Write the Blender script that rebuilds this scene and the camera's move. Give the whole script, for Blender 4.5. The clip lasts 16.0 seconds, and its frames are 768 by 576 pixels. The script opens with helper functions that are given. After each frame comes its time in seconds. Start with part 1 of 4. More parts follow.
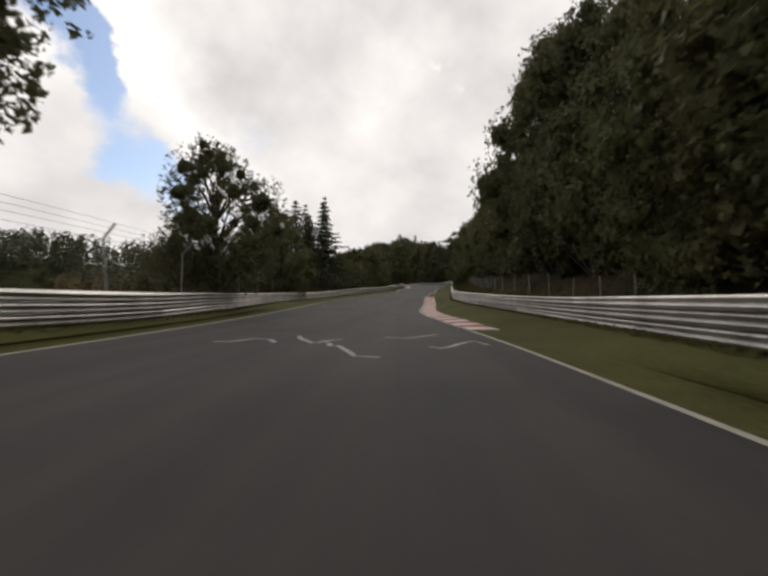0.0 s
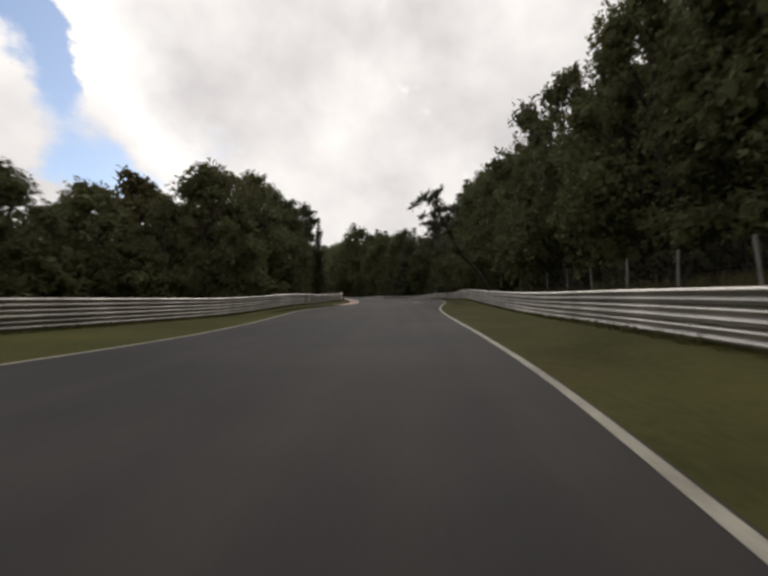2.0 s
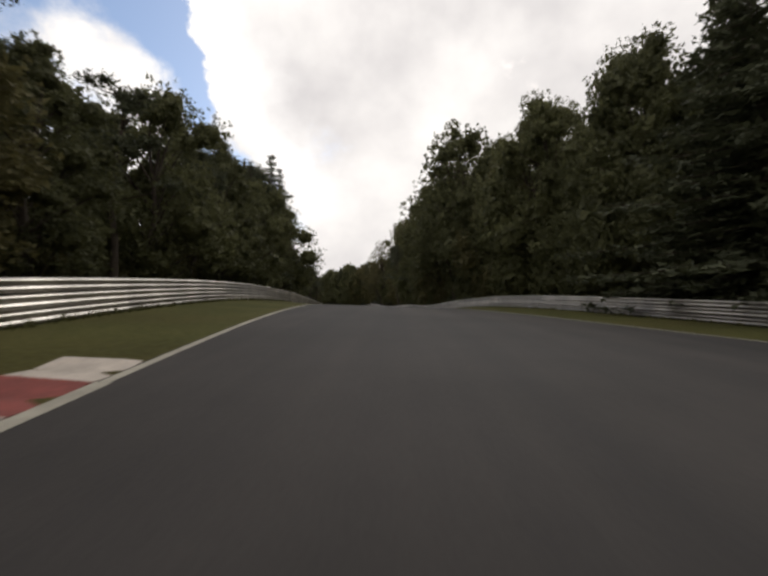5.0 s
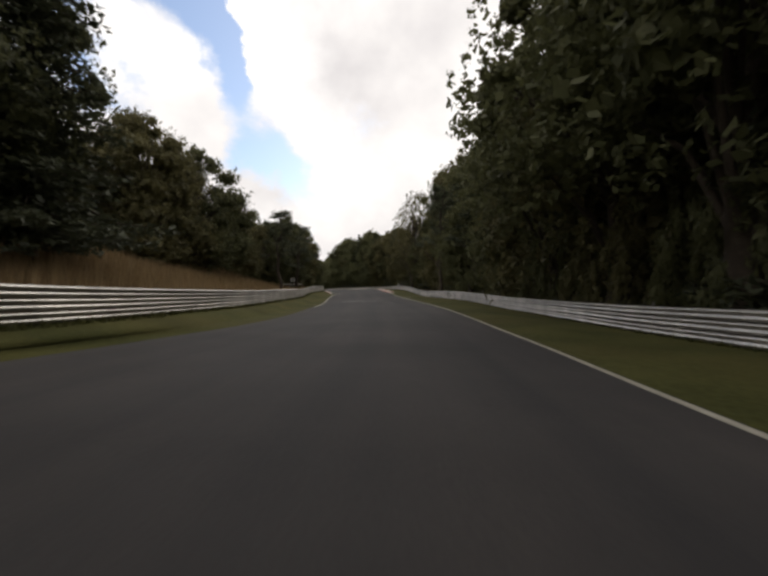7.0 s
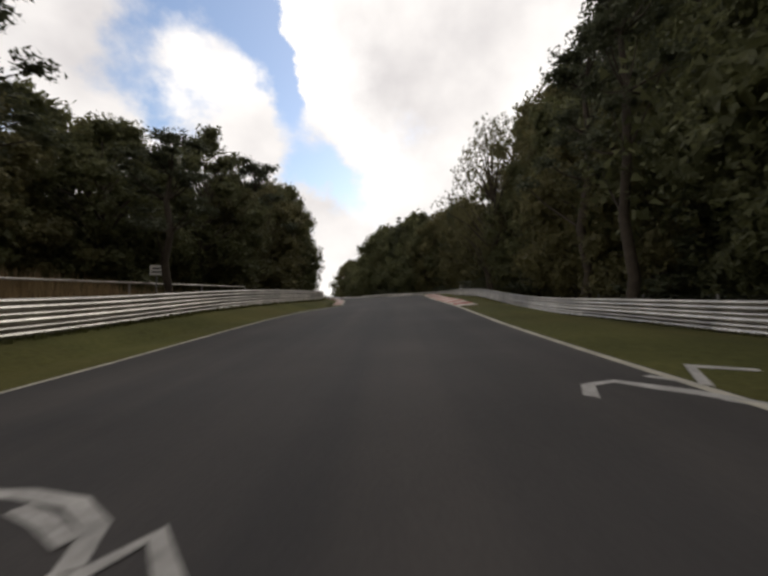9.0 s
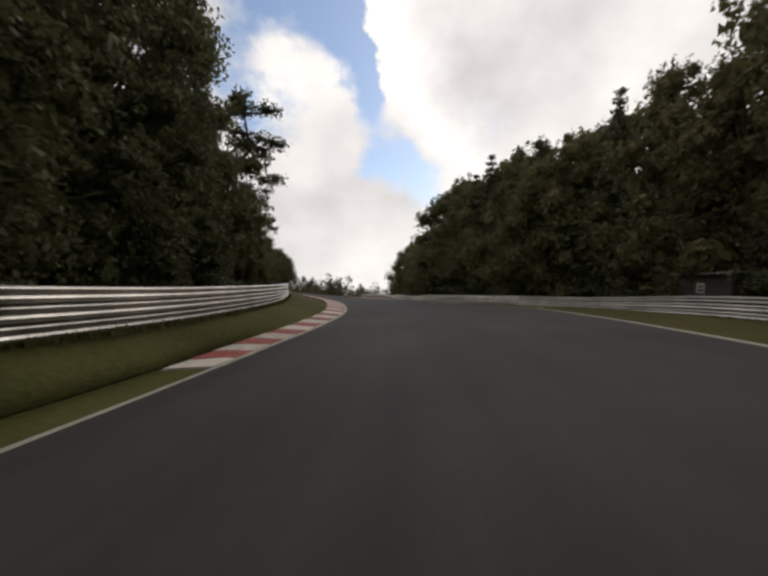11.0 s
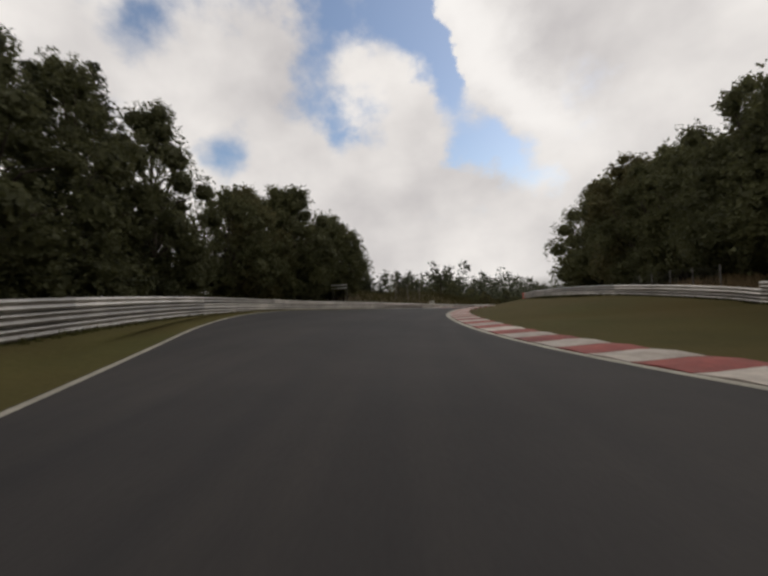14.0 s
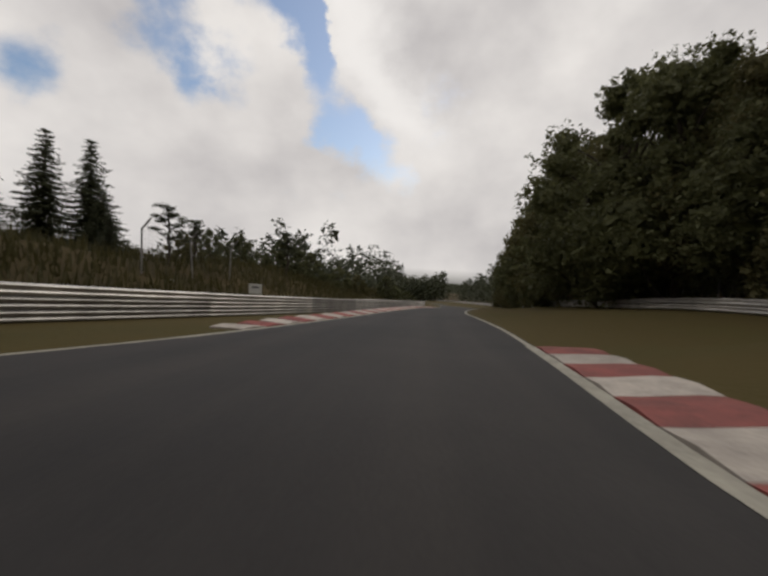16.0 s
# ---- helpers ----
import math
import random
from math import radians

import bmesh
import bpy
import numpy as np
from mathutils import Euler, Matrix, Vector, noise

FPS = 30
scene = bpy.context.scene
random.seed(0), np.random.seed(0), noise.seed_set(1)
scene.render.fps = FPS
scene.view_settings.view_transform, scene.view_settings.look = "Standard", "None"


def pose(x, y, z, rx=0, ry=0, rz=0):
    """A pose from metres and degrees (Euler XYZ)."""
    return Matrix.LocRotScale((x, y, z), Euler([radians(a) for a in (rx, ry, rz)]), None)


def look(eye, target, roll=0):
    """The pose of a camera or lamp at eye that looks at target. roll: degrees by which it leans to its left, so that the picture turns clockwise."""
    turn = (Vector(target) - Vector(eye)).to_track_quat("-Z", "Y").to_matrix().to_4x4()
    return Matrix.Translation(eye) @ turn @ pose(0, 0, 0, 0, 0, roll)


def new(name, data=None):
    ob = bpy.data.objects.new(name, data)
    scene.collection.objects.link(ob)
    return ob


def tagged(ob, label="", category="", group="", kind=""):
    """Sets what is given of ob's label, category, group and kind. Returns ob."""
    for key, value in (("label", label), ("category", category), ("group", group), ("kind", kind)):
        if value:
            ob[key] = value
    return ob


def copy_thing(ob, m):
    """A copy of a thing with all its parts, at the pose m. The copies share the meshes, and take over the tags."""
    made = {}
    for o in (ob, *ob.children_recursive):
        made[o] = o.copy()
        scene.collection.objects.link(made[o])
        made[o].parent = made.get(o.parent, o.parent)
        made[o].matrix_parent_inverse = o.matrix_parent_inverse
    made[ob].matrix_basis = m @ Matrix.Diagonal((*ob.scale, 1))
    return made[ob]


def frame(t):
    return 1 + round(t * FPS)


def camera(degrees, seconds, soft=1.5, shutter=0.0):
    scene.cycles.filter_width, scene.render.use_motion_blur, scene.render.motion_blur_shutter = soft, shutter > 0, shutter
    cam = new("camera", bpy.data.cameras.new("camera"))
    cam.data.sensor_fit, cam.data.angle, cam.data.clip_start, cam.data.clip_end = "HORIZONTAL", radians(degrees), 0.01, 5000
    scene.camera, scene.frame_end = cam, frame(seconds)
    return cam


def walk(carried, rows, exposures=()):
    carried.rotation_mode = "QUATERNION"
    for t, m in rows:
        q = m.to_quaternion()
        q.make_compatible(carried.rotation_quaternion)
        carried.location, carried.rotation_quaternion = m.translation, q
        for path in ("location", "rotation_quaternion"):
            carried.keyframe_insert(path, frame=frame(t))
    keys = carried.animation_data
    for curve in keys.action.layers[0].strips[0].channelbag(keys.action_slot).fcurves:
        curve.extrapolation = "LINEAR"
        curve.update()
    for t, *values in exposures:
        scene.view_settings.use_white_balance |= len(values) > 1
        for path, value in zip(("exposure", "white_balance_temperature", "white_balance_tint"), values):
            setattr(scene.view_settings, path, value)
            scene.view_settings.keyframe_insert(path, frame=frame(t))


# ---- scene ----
# the drive: seconds, place, heading to the left, pitch, lean to the left
DRIVE = [
    (0, 0.01, -0.37, -1.86, 1.44, 2.57, -0.91),
    (0.5, 0.70, 17.48, -1.51, -0.80, 2.00, -1.84),
    (1, 1.77, 34.07, -1.01, -2.46, 3.95, -1.14),
    (1.5, 3.16, 49.66, -0.08, -4.10, 3.98, -0.05),
    (2, 4.85, 64.81, 1.08, -3.90, 4.76, 0.22),
    (2.5, 6.61, 79.36, 2.18, -4.04, 4.53, 1.35),
    (3, 7.98, 92.96, 3.20, -0.92, 4.59, 1.44),
    (3.5, 8.30, 105.39, 3.98, 4.45, 4.05, 1.83),
    (4, 7.59, 116.78, 4.62, 7.64, 5.01, 2.11),
    (4.5, 6.12, 127.55, 5.52, 10.97, 3.77, 0.58),
    (5, 4.36, 137.98, 6.40, 11.13, 3.27, 0.22),
    (5.5, 2.63, 148.25, 7.21, 10.96, 1.91, 0.12),
    (6, 0.82, 158.48, 7.71, 11.60, 0.18, 0.20),
    (6.5, -1.22, 168.69, 7.85, 13.36, 0.17, -0.08),
    (7, -3.68, 178.82, 7.67, 15.82, 0.12, 1.62),
    (7.5, -6.08, 188.77, 7.50, 16.12, 0.59, 1.83),
    (8, -8.58, 198.21, 7.48, 18.39, 0.53, 1.94),
    (8.5, -11.30, 206.99, 7.50, 21.13, 1.04, 3.05),
    (9, -14.32, 215.31, 7.59, 23.24, 0.94, 0.72),
    (9.5, -17.58, 223.56, 7.78, 23.61, 0.96, 0.64),
    (10, -20.99, 231.96, 8.08, 24.53, 0.27, 1.16),
    (10.5, -24.72, 240.52, 8.19, 27.38, -0.55, 3.05),
    (11, -29.05, 249.04, 8.11, 33.71, -0.20, 3.13),
    (11.5, -34.12, 256.98, 7.99, 38.84, -0.18, 2.12),
    (12, -39.52, 264.03, 7.96, 44.68, -0.12, 1.23),
    (12.5, -45.06, 270.17, 8.00, 50.70, -0.31, 1.78),
    (13, -50.82, 275.44, 7.92, 52.99, 0.19, 0.43),
    (13.5, -57.16, 280.77, 7.85, 52.37, 0.53, -0.78),
    (14, -64.27, 286.71, 7.77, 48.44, -0.94, -3.77),
    (14.5, -71.31, 293.35, 7.47, 43.59, -2.41, -3.66),
    (15, -77.43, 300.43, 7.05, 37.59, -3.26, -1.62),
    (15.5, -82.74, 307.38, 6.47, 31.03, -2.53, 1.04),
    (16, -87.14, 314.24, 6.01, 26.70, -3.74, 3.01),
]


def gaze(x, y, z, yaw, pitch, roll):
    return pose(x, y, z) @ pose(0, 0, 0, 0, 0, yaw) @ pose(0, 0, 0, 90 + pitch) @ pose(0, 0, 0, 0, 0, roll)


cam = camera(88.8, 16.0, soft=2.8, shutter=0.12)
walk(cam, [(r[0], gaze(*r[1:])) for r in DRIVE], exposures=[(0, 0.08), (4, 0.12), (6.5, 0.3), (8.5, 0.25), (11, 0.08), (14, -0.2), (15, -0.22), (16, -0.3)])

# ---- world and sun ----
CLOUD_AZ = 36.1
world = bpy.data.worlds.new("sky")
scene.world = world
world.use_nodes = True
wn, wl = world.node_tree.nodes, world.node_tree.links
wn.clear()


def wmath(op, a, b=None):
    n = wn.new("ShaderNodeMath")
    n.operation = op
    if op == "MULTIPLY_ADD":
        n.inputs[2].default_value = -0.01
    for i, v in enumerate((a, b)):
        if v is None:
            continue
        if isinstance(v, (int, float)):
            n.inputs[i].default_value = v
        else:
            wl.new(v, n.inputs[i])
    return n.outputs[0]


SUN_AZ, SUN_EL = -12.0, 38.0
sky = wn.new("ShaderNodeTexSky")
sky.sky_type = "NISHITA"
sky.sun_disc = False
sky.sun_elevation = radians(SUN_EL)
sky.sun_rotation = radians(-SUN_AZ)
sky.air_density = 1.0
sky.dust_density = 1.5
coord = wn.new("ShaderNodeTexCoord")
split = wn.new("ShaderNodeSeparateXYZ")
wl.new(coord.outputs["Generated"], split.inputs[0])
dx, dy, dz = split.outputs
azim = wmath("ARCTAN2", wmath("MULTIPLY", dx, -1.0), dy)
elev = wmath("ARCSINE", dz)
place = wn.new("ShaderNodeCombineXYZ")
wl.new(azim, place.inputs[0])
wl.new(wmath("MULTIPLY", elev, 1.25), place.inputs[1])
billow = wn.new("ShaderNodeTexNoise")
billow.inputs["Scale"].default_value = 3.3
billow.inputs["Detail"].default_value = 8.0
billow.inputs["Roughness"].default_value = 0.56
wl.new(place.outputs[0], billow.inputs["Vector"])
shade = wn.new("ShaderNodeTexNoise")
shade.inputs["Scale"].default_value = 2.6
shade.inputs["Detail"].default_value = 5.0
wl.new(place.outputs[0], shade.inputs["Vector"])
# the rifts of blue between the clouds, in degrees: bearing, height, half width, half height, depth
RIFTS = ((39.5, 32, 3.2, 6, 1.0), (37, 24.5, 2.9, 4, 1.0), (33.3, 18.5, 3.2, 3, 0.95), (31.5, 15.5, 3.2, 1.9, 0.7), (56, 30, 4.4, 6.0, 0.8), (54, 22, 2.6, 3, 0.6), (47, 38, 9, 4, 0.9), (47.5, 33.5, 4.5, 2.6, 0.45), (70, 18, 3.5, 4.5, 0.6), (19, 11.5, 4, 1.6, 0.45), (27, 13.5, 3, 1.4, 0.4), (78, 32, 5, 5, 0.5))
curl = wn.new("ShaderNodeTexNoise")
curl.inputs["Scale"].default_value, curl.inputs["Detail"].default_value, curl.inputs["Roughness"].default_value = 4.2, 7.0, 0.6
wl.new(place.outputs[0], curl.inputs["Vector"])
tint = wn.new("ShaderNodeSeparateColor")
wl.new(curl.outputs["Color"], tint.inputs[0])
warp_a = wmath("ADD", azim, wmath("MULTIPLY", wmath("SUBTRACT", tint.outputs[0], 0.5), radians(15)))
warp_e = wmath("ADD", elev, wmath("MULTIPLY", wmath("SUBTRACT", tint.outputs[1], 0.5), radians(11)))
rifts = 0.0
for az_, el_, wide_, high_, deep_ in RIFTS:
    u_ = wmath("DIVIDE", wmath("SUBTRACT", warp_a, radians(az_)), radians(wide_))
    v_ = wmath("DIVIDE", wmath("SUBTRACT", warp_e, radians(el_)), radians(high_))
    r2 = wmath("ADD", wmath("MULTIPLY", u_, u_), wmath("MULTIPLY", v_, v_))
    rifts = wmath("ADD", rifts, wmath("MULTIPLY", wmath("POWER", 2.718, wmath("MULTIPLY", r2, -0.6)), deep_))
# the great cloud's edge, which leans to the left as it climbs
lean = wmath("ADD", wmath("MULTIPLY", wmath("SUBTRACT", warp_e, radians(28.4)), 0.42), wmath("MULTIPLY", wmath("MINIMUM", wmath("SUBTRACT", warp_e, radians(27)), 0.0), 0.5))
brink = wmath("SUBTRACT", warp_a, wmath("ADD", lean, radians(CLOUD_AZ)))
crisp = wn.new("ShaderNodeMapRange")
crisp.inputs[1].default_value, crisp.inputs[2].default_value = radians(-0.9), radians(0.6)
crisp.inputs[3].default_value, crisp.inputs[4].default_value = 0.12, 1.0
wl.new(brink, crisp.inputs[0])
rifts = wmath("MULTIPLY", rifts, crisp.outputs[0])
cover = wmath("SUBTRACT", wmath("MULTIPLY_ADD", billow.outputs["Fac"], 1.5), wmath("MULTIPLY", rifts, 0.52))
mask = wn.new("ShaderNodeMapRange")
mask.inputs[1].default_value, mask.inputs[2].default_value = 0.22, 0.60
mask.interpolation_type = "SMOOTHSTEP"
wl.new(cover, mask.inputs[0])
tone = wn.new("ShaderNodeValToRGB")
tone.color_ramp.elements[0].position, tone.color_ramp.elements[0].color = 0.30, (0.605, 0.575, 0.575, 1)
tone.color_ramp.elements[1].position, tone.color_ramp.elements[1].color = 0.64, (1.0, 0.955, 0.915, 1)
wl.new(shade.outputs["Fac"], tone.inputs[0])
# the sunlit rim of the great cloud
rim = wmath("DIVIDE", wmath("ADD", brink, radians(4.0)), radians(6.0))
rim = wmath("POWER", 2.718, wmath("MULTIPLY", wmath("MULTIPLY", rim, rim), -1.0))
low = wn.new("ShaderNodeMapRange")
low.inputs[1].default_value, low.inputs[2].default_value = radians(12), radians(20)
low.interpolation_type = "SMOOTHSTEP"
wl.new(elev, low.inputs[0])
lit = wn.new("ShaderNodeMix")
lit.data_type = "RGBA"
wl.new(wmath("MULTIPLY", wmath("MULTIPLY", rim, low.outputs[0]), 0.8), lit.inputs[0])
wl.new(tone.outputs[0], lit.inputs[6])
lit.inputs[7].default_value = (1.13, 1.09, 1.05, 1)
blue = wn.new("ShaderNodeVectorMath")
blue.operation = "SCALE"
blue.inputs["Scale"].default_value = 0.15
wl.new(sky.outputs[0], blue.inputs[0])
mix = wn.new("ShaderNodeMix")
mix.data_type = "RGBA"
wl.new(mask.outputs[0], mix.inputs[0])
wl.new(blue.outputs[0], mix.inputs[6])
wl.new(lit.outputs[2], mix.inputs[7])
ground_tone = wn.new("ShaderNodeMix")
ground_tone.data_type = "RGBA"
under = wn.new("ShaderNodeMapRange")
under.inputs[1].default_value, under.inputs[2].default_value = -0.06, -0.01
wl.new(dz, under.inputs[0])
wl.new(under.outputs[0], ground_tone.inputs[0])
ground_tone.inputs[6].default_value = (0.03, 0.035, 0.02, 1)
wl.new(mix.outputs[2], ground_tone.inputs[7])
back = wn.new("ShaderNodeBackground")
back.inputs["Strength"].default_value = 1.0
wl.new(ground_tone.outputs[2], back.inputs[0])
wout = wn.new("ShaderNodeOutputWorld")
wl.new(back.outputs[0], wout.inputs[0])

sun_data = bpy.data.lights.new("sun", "SUN")
sun_data.energy, sun_data.angle, sun_data.color = 0.6, radians(20), (1.0, 0.95, 0.88)
sun = new("sun", sun_data)
a, e = radians(SUN_AZ), radians(SUN_EL)
sun.matrix_world = look((0, 0, 60), (math.sin(a) * math.cos(e) * 50, -math.cos(a) * math.cos(e) * 50, 60 - math.sin(e) * 50))

# ---- materials ----
def material(name, base, rough=0.7, metal=0.0, vary=0.25, scale=3.0, fine=40.0, bump=0.15, other=None, island=False, dist=0.02, spec=0.5):
    """A surface with variation at two scales, in object or world metres."""
    m = bpy.data.materials.new(name)
    m.use_nodes = True
    n, l = m.node_tree.nodes, m.node_tree.links
    bsdf = n["Principled BSDF"]
    bsdf.inputs["Roughness"].default_value = rough
    bsdf.inputs["Metallic"].default_value = metal
    bsdf.inputs["Specular IOR Level"].default_value = spec
    geo = n.new("ShaderNodeNewGeometry")
    big = n.new("ShaderNodeTexNoise")
    big.inputs["Scale"].default_value = scale
    big.inputs["Detail"].default_value = 6.0
    l.new(geo.outputs["Position"], big.inputs["Vector"])
    small = n.new("ShaderNodeTexNoise")
    small.inputs["Scale"].default_value = fine
    small.inputs["Detail"].default_value = 4.0
    l.new(geo.outputs["Position"], small.inputs["Vector"])
    total = n.new("ShaderNodeMath")
    total.operation = "MULTIPLY_ADD"
    total.inputs[1].default_value = 0.6
    l.new(big.outputs["Fac"], total.inputs[0])
    part_ = n.new("ShaderNodeMath")
    part_.operation = "MULTIPLY"
    part_.inputs[1].default_value = 0.4
    l.new(small.outputs["Fac"], part_.inputs[0])
    l.new(part_.outputs[0], total.inputs[2])
    value = total.outputs[0]
    if island:
        rnd = n.new("ShaderNodeMath")
        rnd.operation = "MULTIPLY_ADD"
        rnd.inputs[1].default_value = 0.5
        l.new(geo.outputs["Random Per Island"], rnd.inputs[0])
        half = n.new("ShaderNodeMath")
        half.operation = "MULTIPLY"
        half.inputs[1].default_value = 0.5
        l.new(value, half.inputs[0])
        l.new(half.outputs[0], rnd.inputs[2])
        value = rnd.outputs[0]
    ramp = n.new("ShaderNodeValToRGB")
    lo = [c * (1 - vary) for c in base]
    hi = [min(1, c * (1 + vary)) for c in (other or base)]
    ramp.color_ramp.elements[0].position, ramp.color_ramp.elements[0].color = 0.3, (*lo, 1)
    ramp.color_ramp.elements[1].position, ramp.color_ramp.elements[1].color = 0.7, (*hi, 1)
    l.new(value, ramp.inputs[0])
    l.new(ramp.outputs[0], bsdf.inputs["Base Color"])
    if bump:
        b = n.new("ShaderNodeBump")
        b.inputs["Strength"].default_value = bump
        b.inputs["Distance"].default_value = dist
        l.new(small.outputs["Fac"], b.inputs["Height"])
        l.new(b.outputs[0], bsdf.inputs["Normal"])
    return m


def leafy(name, dark, light, through_=0.35):
    """Leaves: tinted leaf by leaf and tree by tree, with some light coming through them."""
    m = bpy.data.materials.new(name)
    m.use_nodes = True
    n, l = m.node_tree.nodes, m.node_tree.links
    bsdf, out = n["Principled BSDF"], n["Material Output"]
    geo, info = n.new("ShaderNodeNewGeometry"), n.new("ShaderNodeObjectInfo")
    mean = n.new("ShaderNodeMath")
    mean.operation = "MULTIPLY_ADD"
    mean.inputs[1].default_value = 0.6
    l.new(geo.outputs["Random Per Island"], mean.inputs[0])
    tree = n.new("ShaderNodeMath")
    tree.operation = "MULTIPLY"
    tree.inputs[1].default_value = 0.4
    l.new(info.outputs["Random"], tree.inputs[0])
    l.new(tree.outputs[0], mean.inputs[2])
    ramp = n.new("ShaderNodeValToRGB")
    ramp.color_ramp.elements[0].position, ramp.color_ramp.elements[0].color = 0.1, (*dark, 1)
    ramp.color_ramp.elements[1].position, ramp.color_ramp.elements[1].color = 0.95, (*light, 1)
    l.new(mean.outputs[0], ramp.inputs[0])
    l.new(ramp.outputs[0], bsdf.inputs["Base Color"])
    bsdf.inputs["Roughness"].default_value = 0.65
    bsdf.inputs["Specular IOR Level"].default_value = 0.25
    trans = n.new("ShaderNodeBsdfTranslucent")
    l.new(ramp.outputs[0], trans.inputs[0])
    mixed = n.new("ShaderNodeMixShader")
    mixed.inputs[0].default_value = through_
    l.new(bsdf.outputs[0], mixed.inputs[1])
    l.new(trans.outputs[0], mixed.inputs[2])
    l.new(mixed.outputs[0], out.inputs[0])
    return m


ASPHALT = material("asphalt", (0.030, 0.0278, 0.0272), 0.85, vary=0.34, scale=0.35, fine=30, bump=0.25, dist=0.01, spec=0.35)


def lane_wear(m):
    """Darker wheel tracks and paler patches, drawn out along the lane."""
    n, l = m.node_tree.nodes, m.node_tree.links
    bsdf = n["Principled BSDF"]
    colour = bsdf.inputs["Base Color"].links[0].from_socket
    uv = n.new("ShaderNodeUVMap")
    stretch = n.new("ShaderNodeMapping")
    stretch.inputs["Scale"].default_value = (1.1, 0.035, 1.0)
    l.new(uv.outputs[0], stretch.inputs[0])
    band = n.new("ShaderNodeTexNoise")
    band.inputs["Scale"].default_value, band.inputs["Detail"].default_value = 1.0, 5.0
    l.new(stretch.outputs[0], band.inputs["Vector"])
    patch = n.new("ShaderNodeTexNoise")
    patch.inputs["Scale"].default_value, patch.inputs["Detail"].default_value, patch.inputs["Roughness"].default_value = 0.11, 7.0, 0.65
    l.new(uv.outputs[0], patch.inputs["Vector"])
    both = n.new("ShaderNodeMath")
    both.operation = "ADD"
    l.new(band.outputs["Fac"], both.inputs[0])
    l.new(patch.outputs["Fac"], both.inputs[1])
    ramp = n.new("ShaderNodeValToRGB")
    ramp.color_ramp.elements[0].position, ramp.color_ramp.elements[0].color = 0.40, (0.72, 0.72, 0.74, 1)
    ramp.color_ramp.elements[1].position, ramp.color_ramp.elements[1].color = 0.62, (1.28, 1.22, 1.15, 1)
    half = n.new("ShaderNodeMath")
    half.operation = "MULTIPLY"
    half.inputs[1].default_value = 0.5
    l.new(both.outputs[0], half.inputs[0])
    l.new(half.outputs[0], ramp.inputs[0])
    times = n.new("ShaderNodeMix")
    times.data_type, times.blend_type = "RGBA", "MULTIPLY"
    times.inputs[0].default_value = 1.0
    l.new(colour, times.inputs[6])
    l.new(ramp.outputs[0], times.inputs[7])
    l.new(times.outputs[2], bsdf.inputs["Base Color"])


lane_wear(ASPHALT)
GRASS = material("grass_ground", (0.042, 0.047, 0.013), 0.95, vary=0.35, scale=0.3, fine=9, bump=0.6, other=(0.064, 0.062, 0.02), dist=0.05, spec=0.1)


def drying(m):
    """The verge turns from green to straw brown further along the track."""
    n, l = m.node_tree.nodes, m.node_tree.links
    bsdf = n["Principled BSDF"]
    colour = bsdf.inputs["Base Color"].links[0].from_socket
    uv, axes = n.new("ShaderNodeUVMap"), n.new("ShaderNodeSeparateXYZ")
    l.new(uv.outputs[0], axes.inputs[0])
    patch = n.new("ShaderNodeTexNoise")
    patch.inputs["Scale"].default_value, patch.inputs["Detail"].default_value = 0.22, 6.0
    l.new(uv.outputs[0], patch.inputs["Vector"])
    along = n.new("ShaderNodeMapRange")
    along.inputs[1].default_value, along.inputs[2].default_value = 285, 355
    l.new(axes.outputs[1], along.inputs[0])
    total = n.new("ShaderNodeMath")
    total.operation = "MULTIPLY_ADD"
    total.inputs[1].default_value = 0.55
    l.new(along.outputs[0], total.inputs[0])
    l.new(patch.outputs["Fac"], total.inputs[2])
    ramp = n.new("ShaderNodeMapRange")
    ramp.inputs[1].default_value, ramp.inputs[2].default_value = 0.46, 1.05
    l.new(total.outputs[0], ramp.inputs[0])
    mixed = n.new("ShaderNodeMix")
    mixed.data_type = "RGBA"
    l.new(ramp.outputs[0], mixed.inputs[0])
    l.new(colour, mixed.inputs[6])
    mixed.inputs[7].default_value = (0.078, 0.060, 0.022, 1)
    l.new(mixed.outputs[2], bsdf.inputs["Base Color"])


drying(GRASS)
FOREST_FLOOR = material("forest_floor", (0.035, 0.035, 0.015), 0.95, vary=0.4, scale=0.2, fine=4, bump=0.6, other=(0.07, 0.05, 0.025), dist=0.1, spec=0.1)
CANOPY = material("distant_canopy", (0.014, 0.018, 0.008), 0.95, vary=0.5, scale=0.12, fine=0.6, bump=1.0, other=(0.03, 0.033, 0.014), dist=2.0, spec=0.05)
STEEL = material("galvanised_steel", (0.44, 0.415, 0.385), 0.42, 0.75, vary=0.4, scale=0.9, fine=14, bump=0.05)
STEEL_DARK = material("weathered_steel", (0.16, 0.155, 0.15), 0.6, 0.4, vary=0.3, scale=2, fine=20, bump=0.05)
RED = material("kerb_red_paint", (0.22, 0.046, 0.036), 0.75, vary=0.45, scale=2.5, fine=25, bump=0.2)
WHITE = material("kerb_white_paint", (0.42, 0.37, 0.32), 0.75, vary=0.4, scale=2.5, fine=25, bump=0.2)
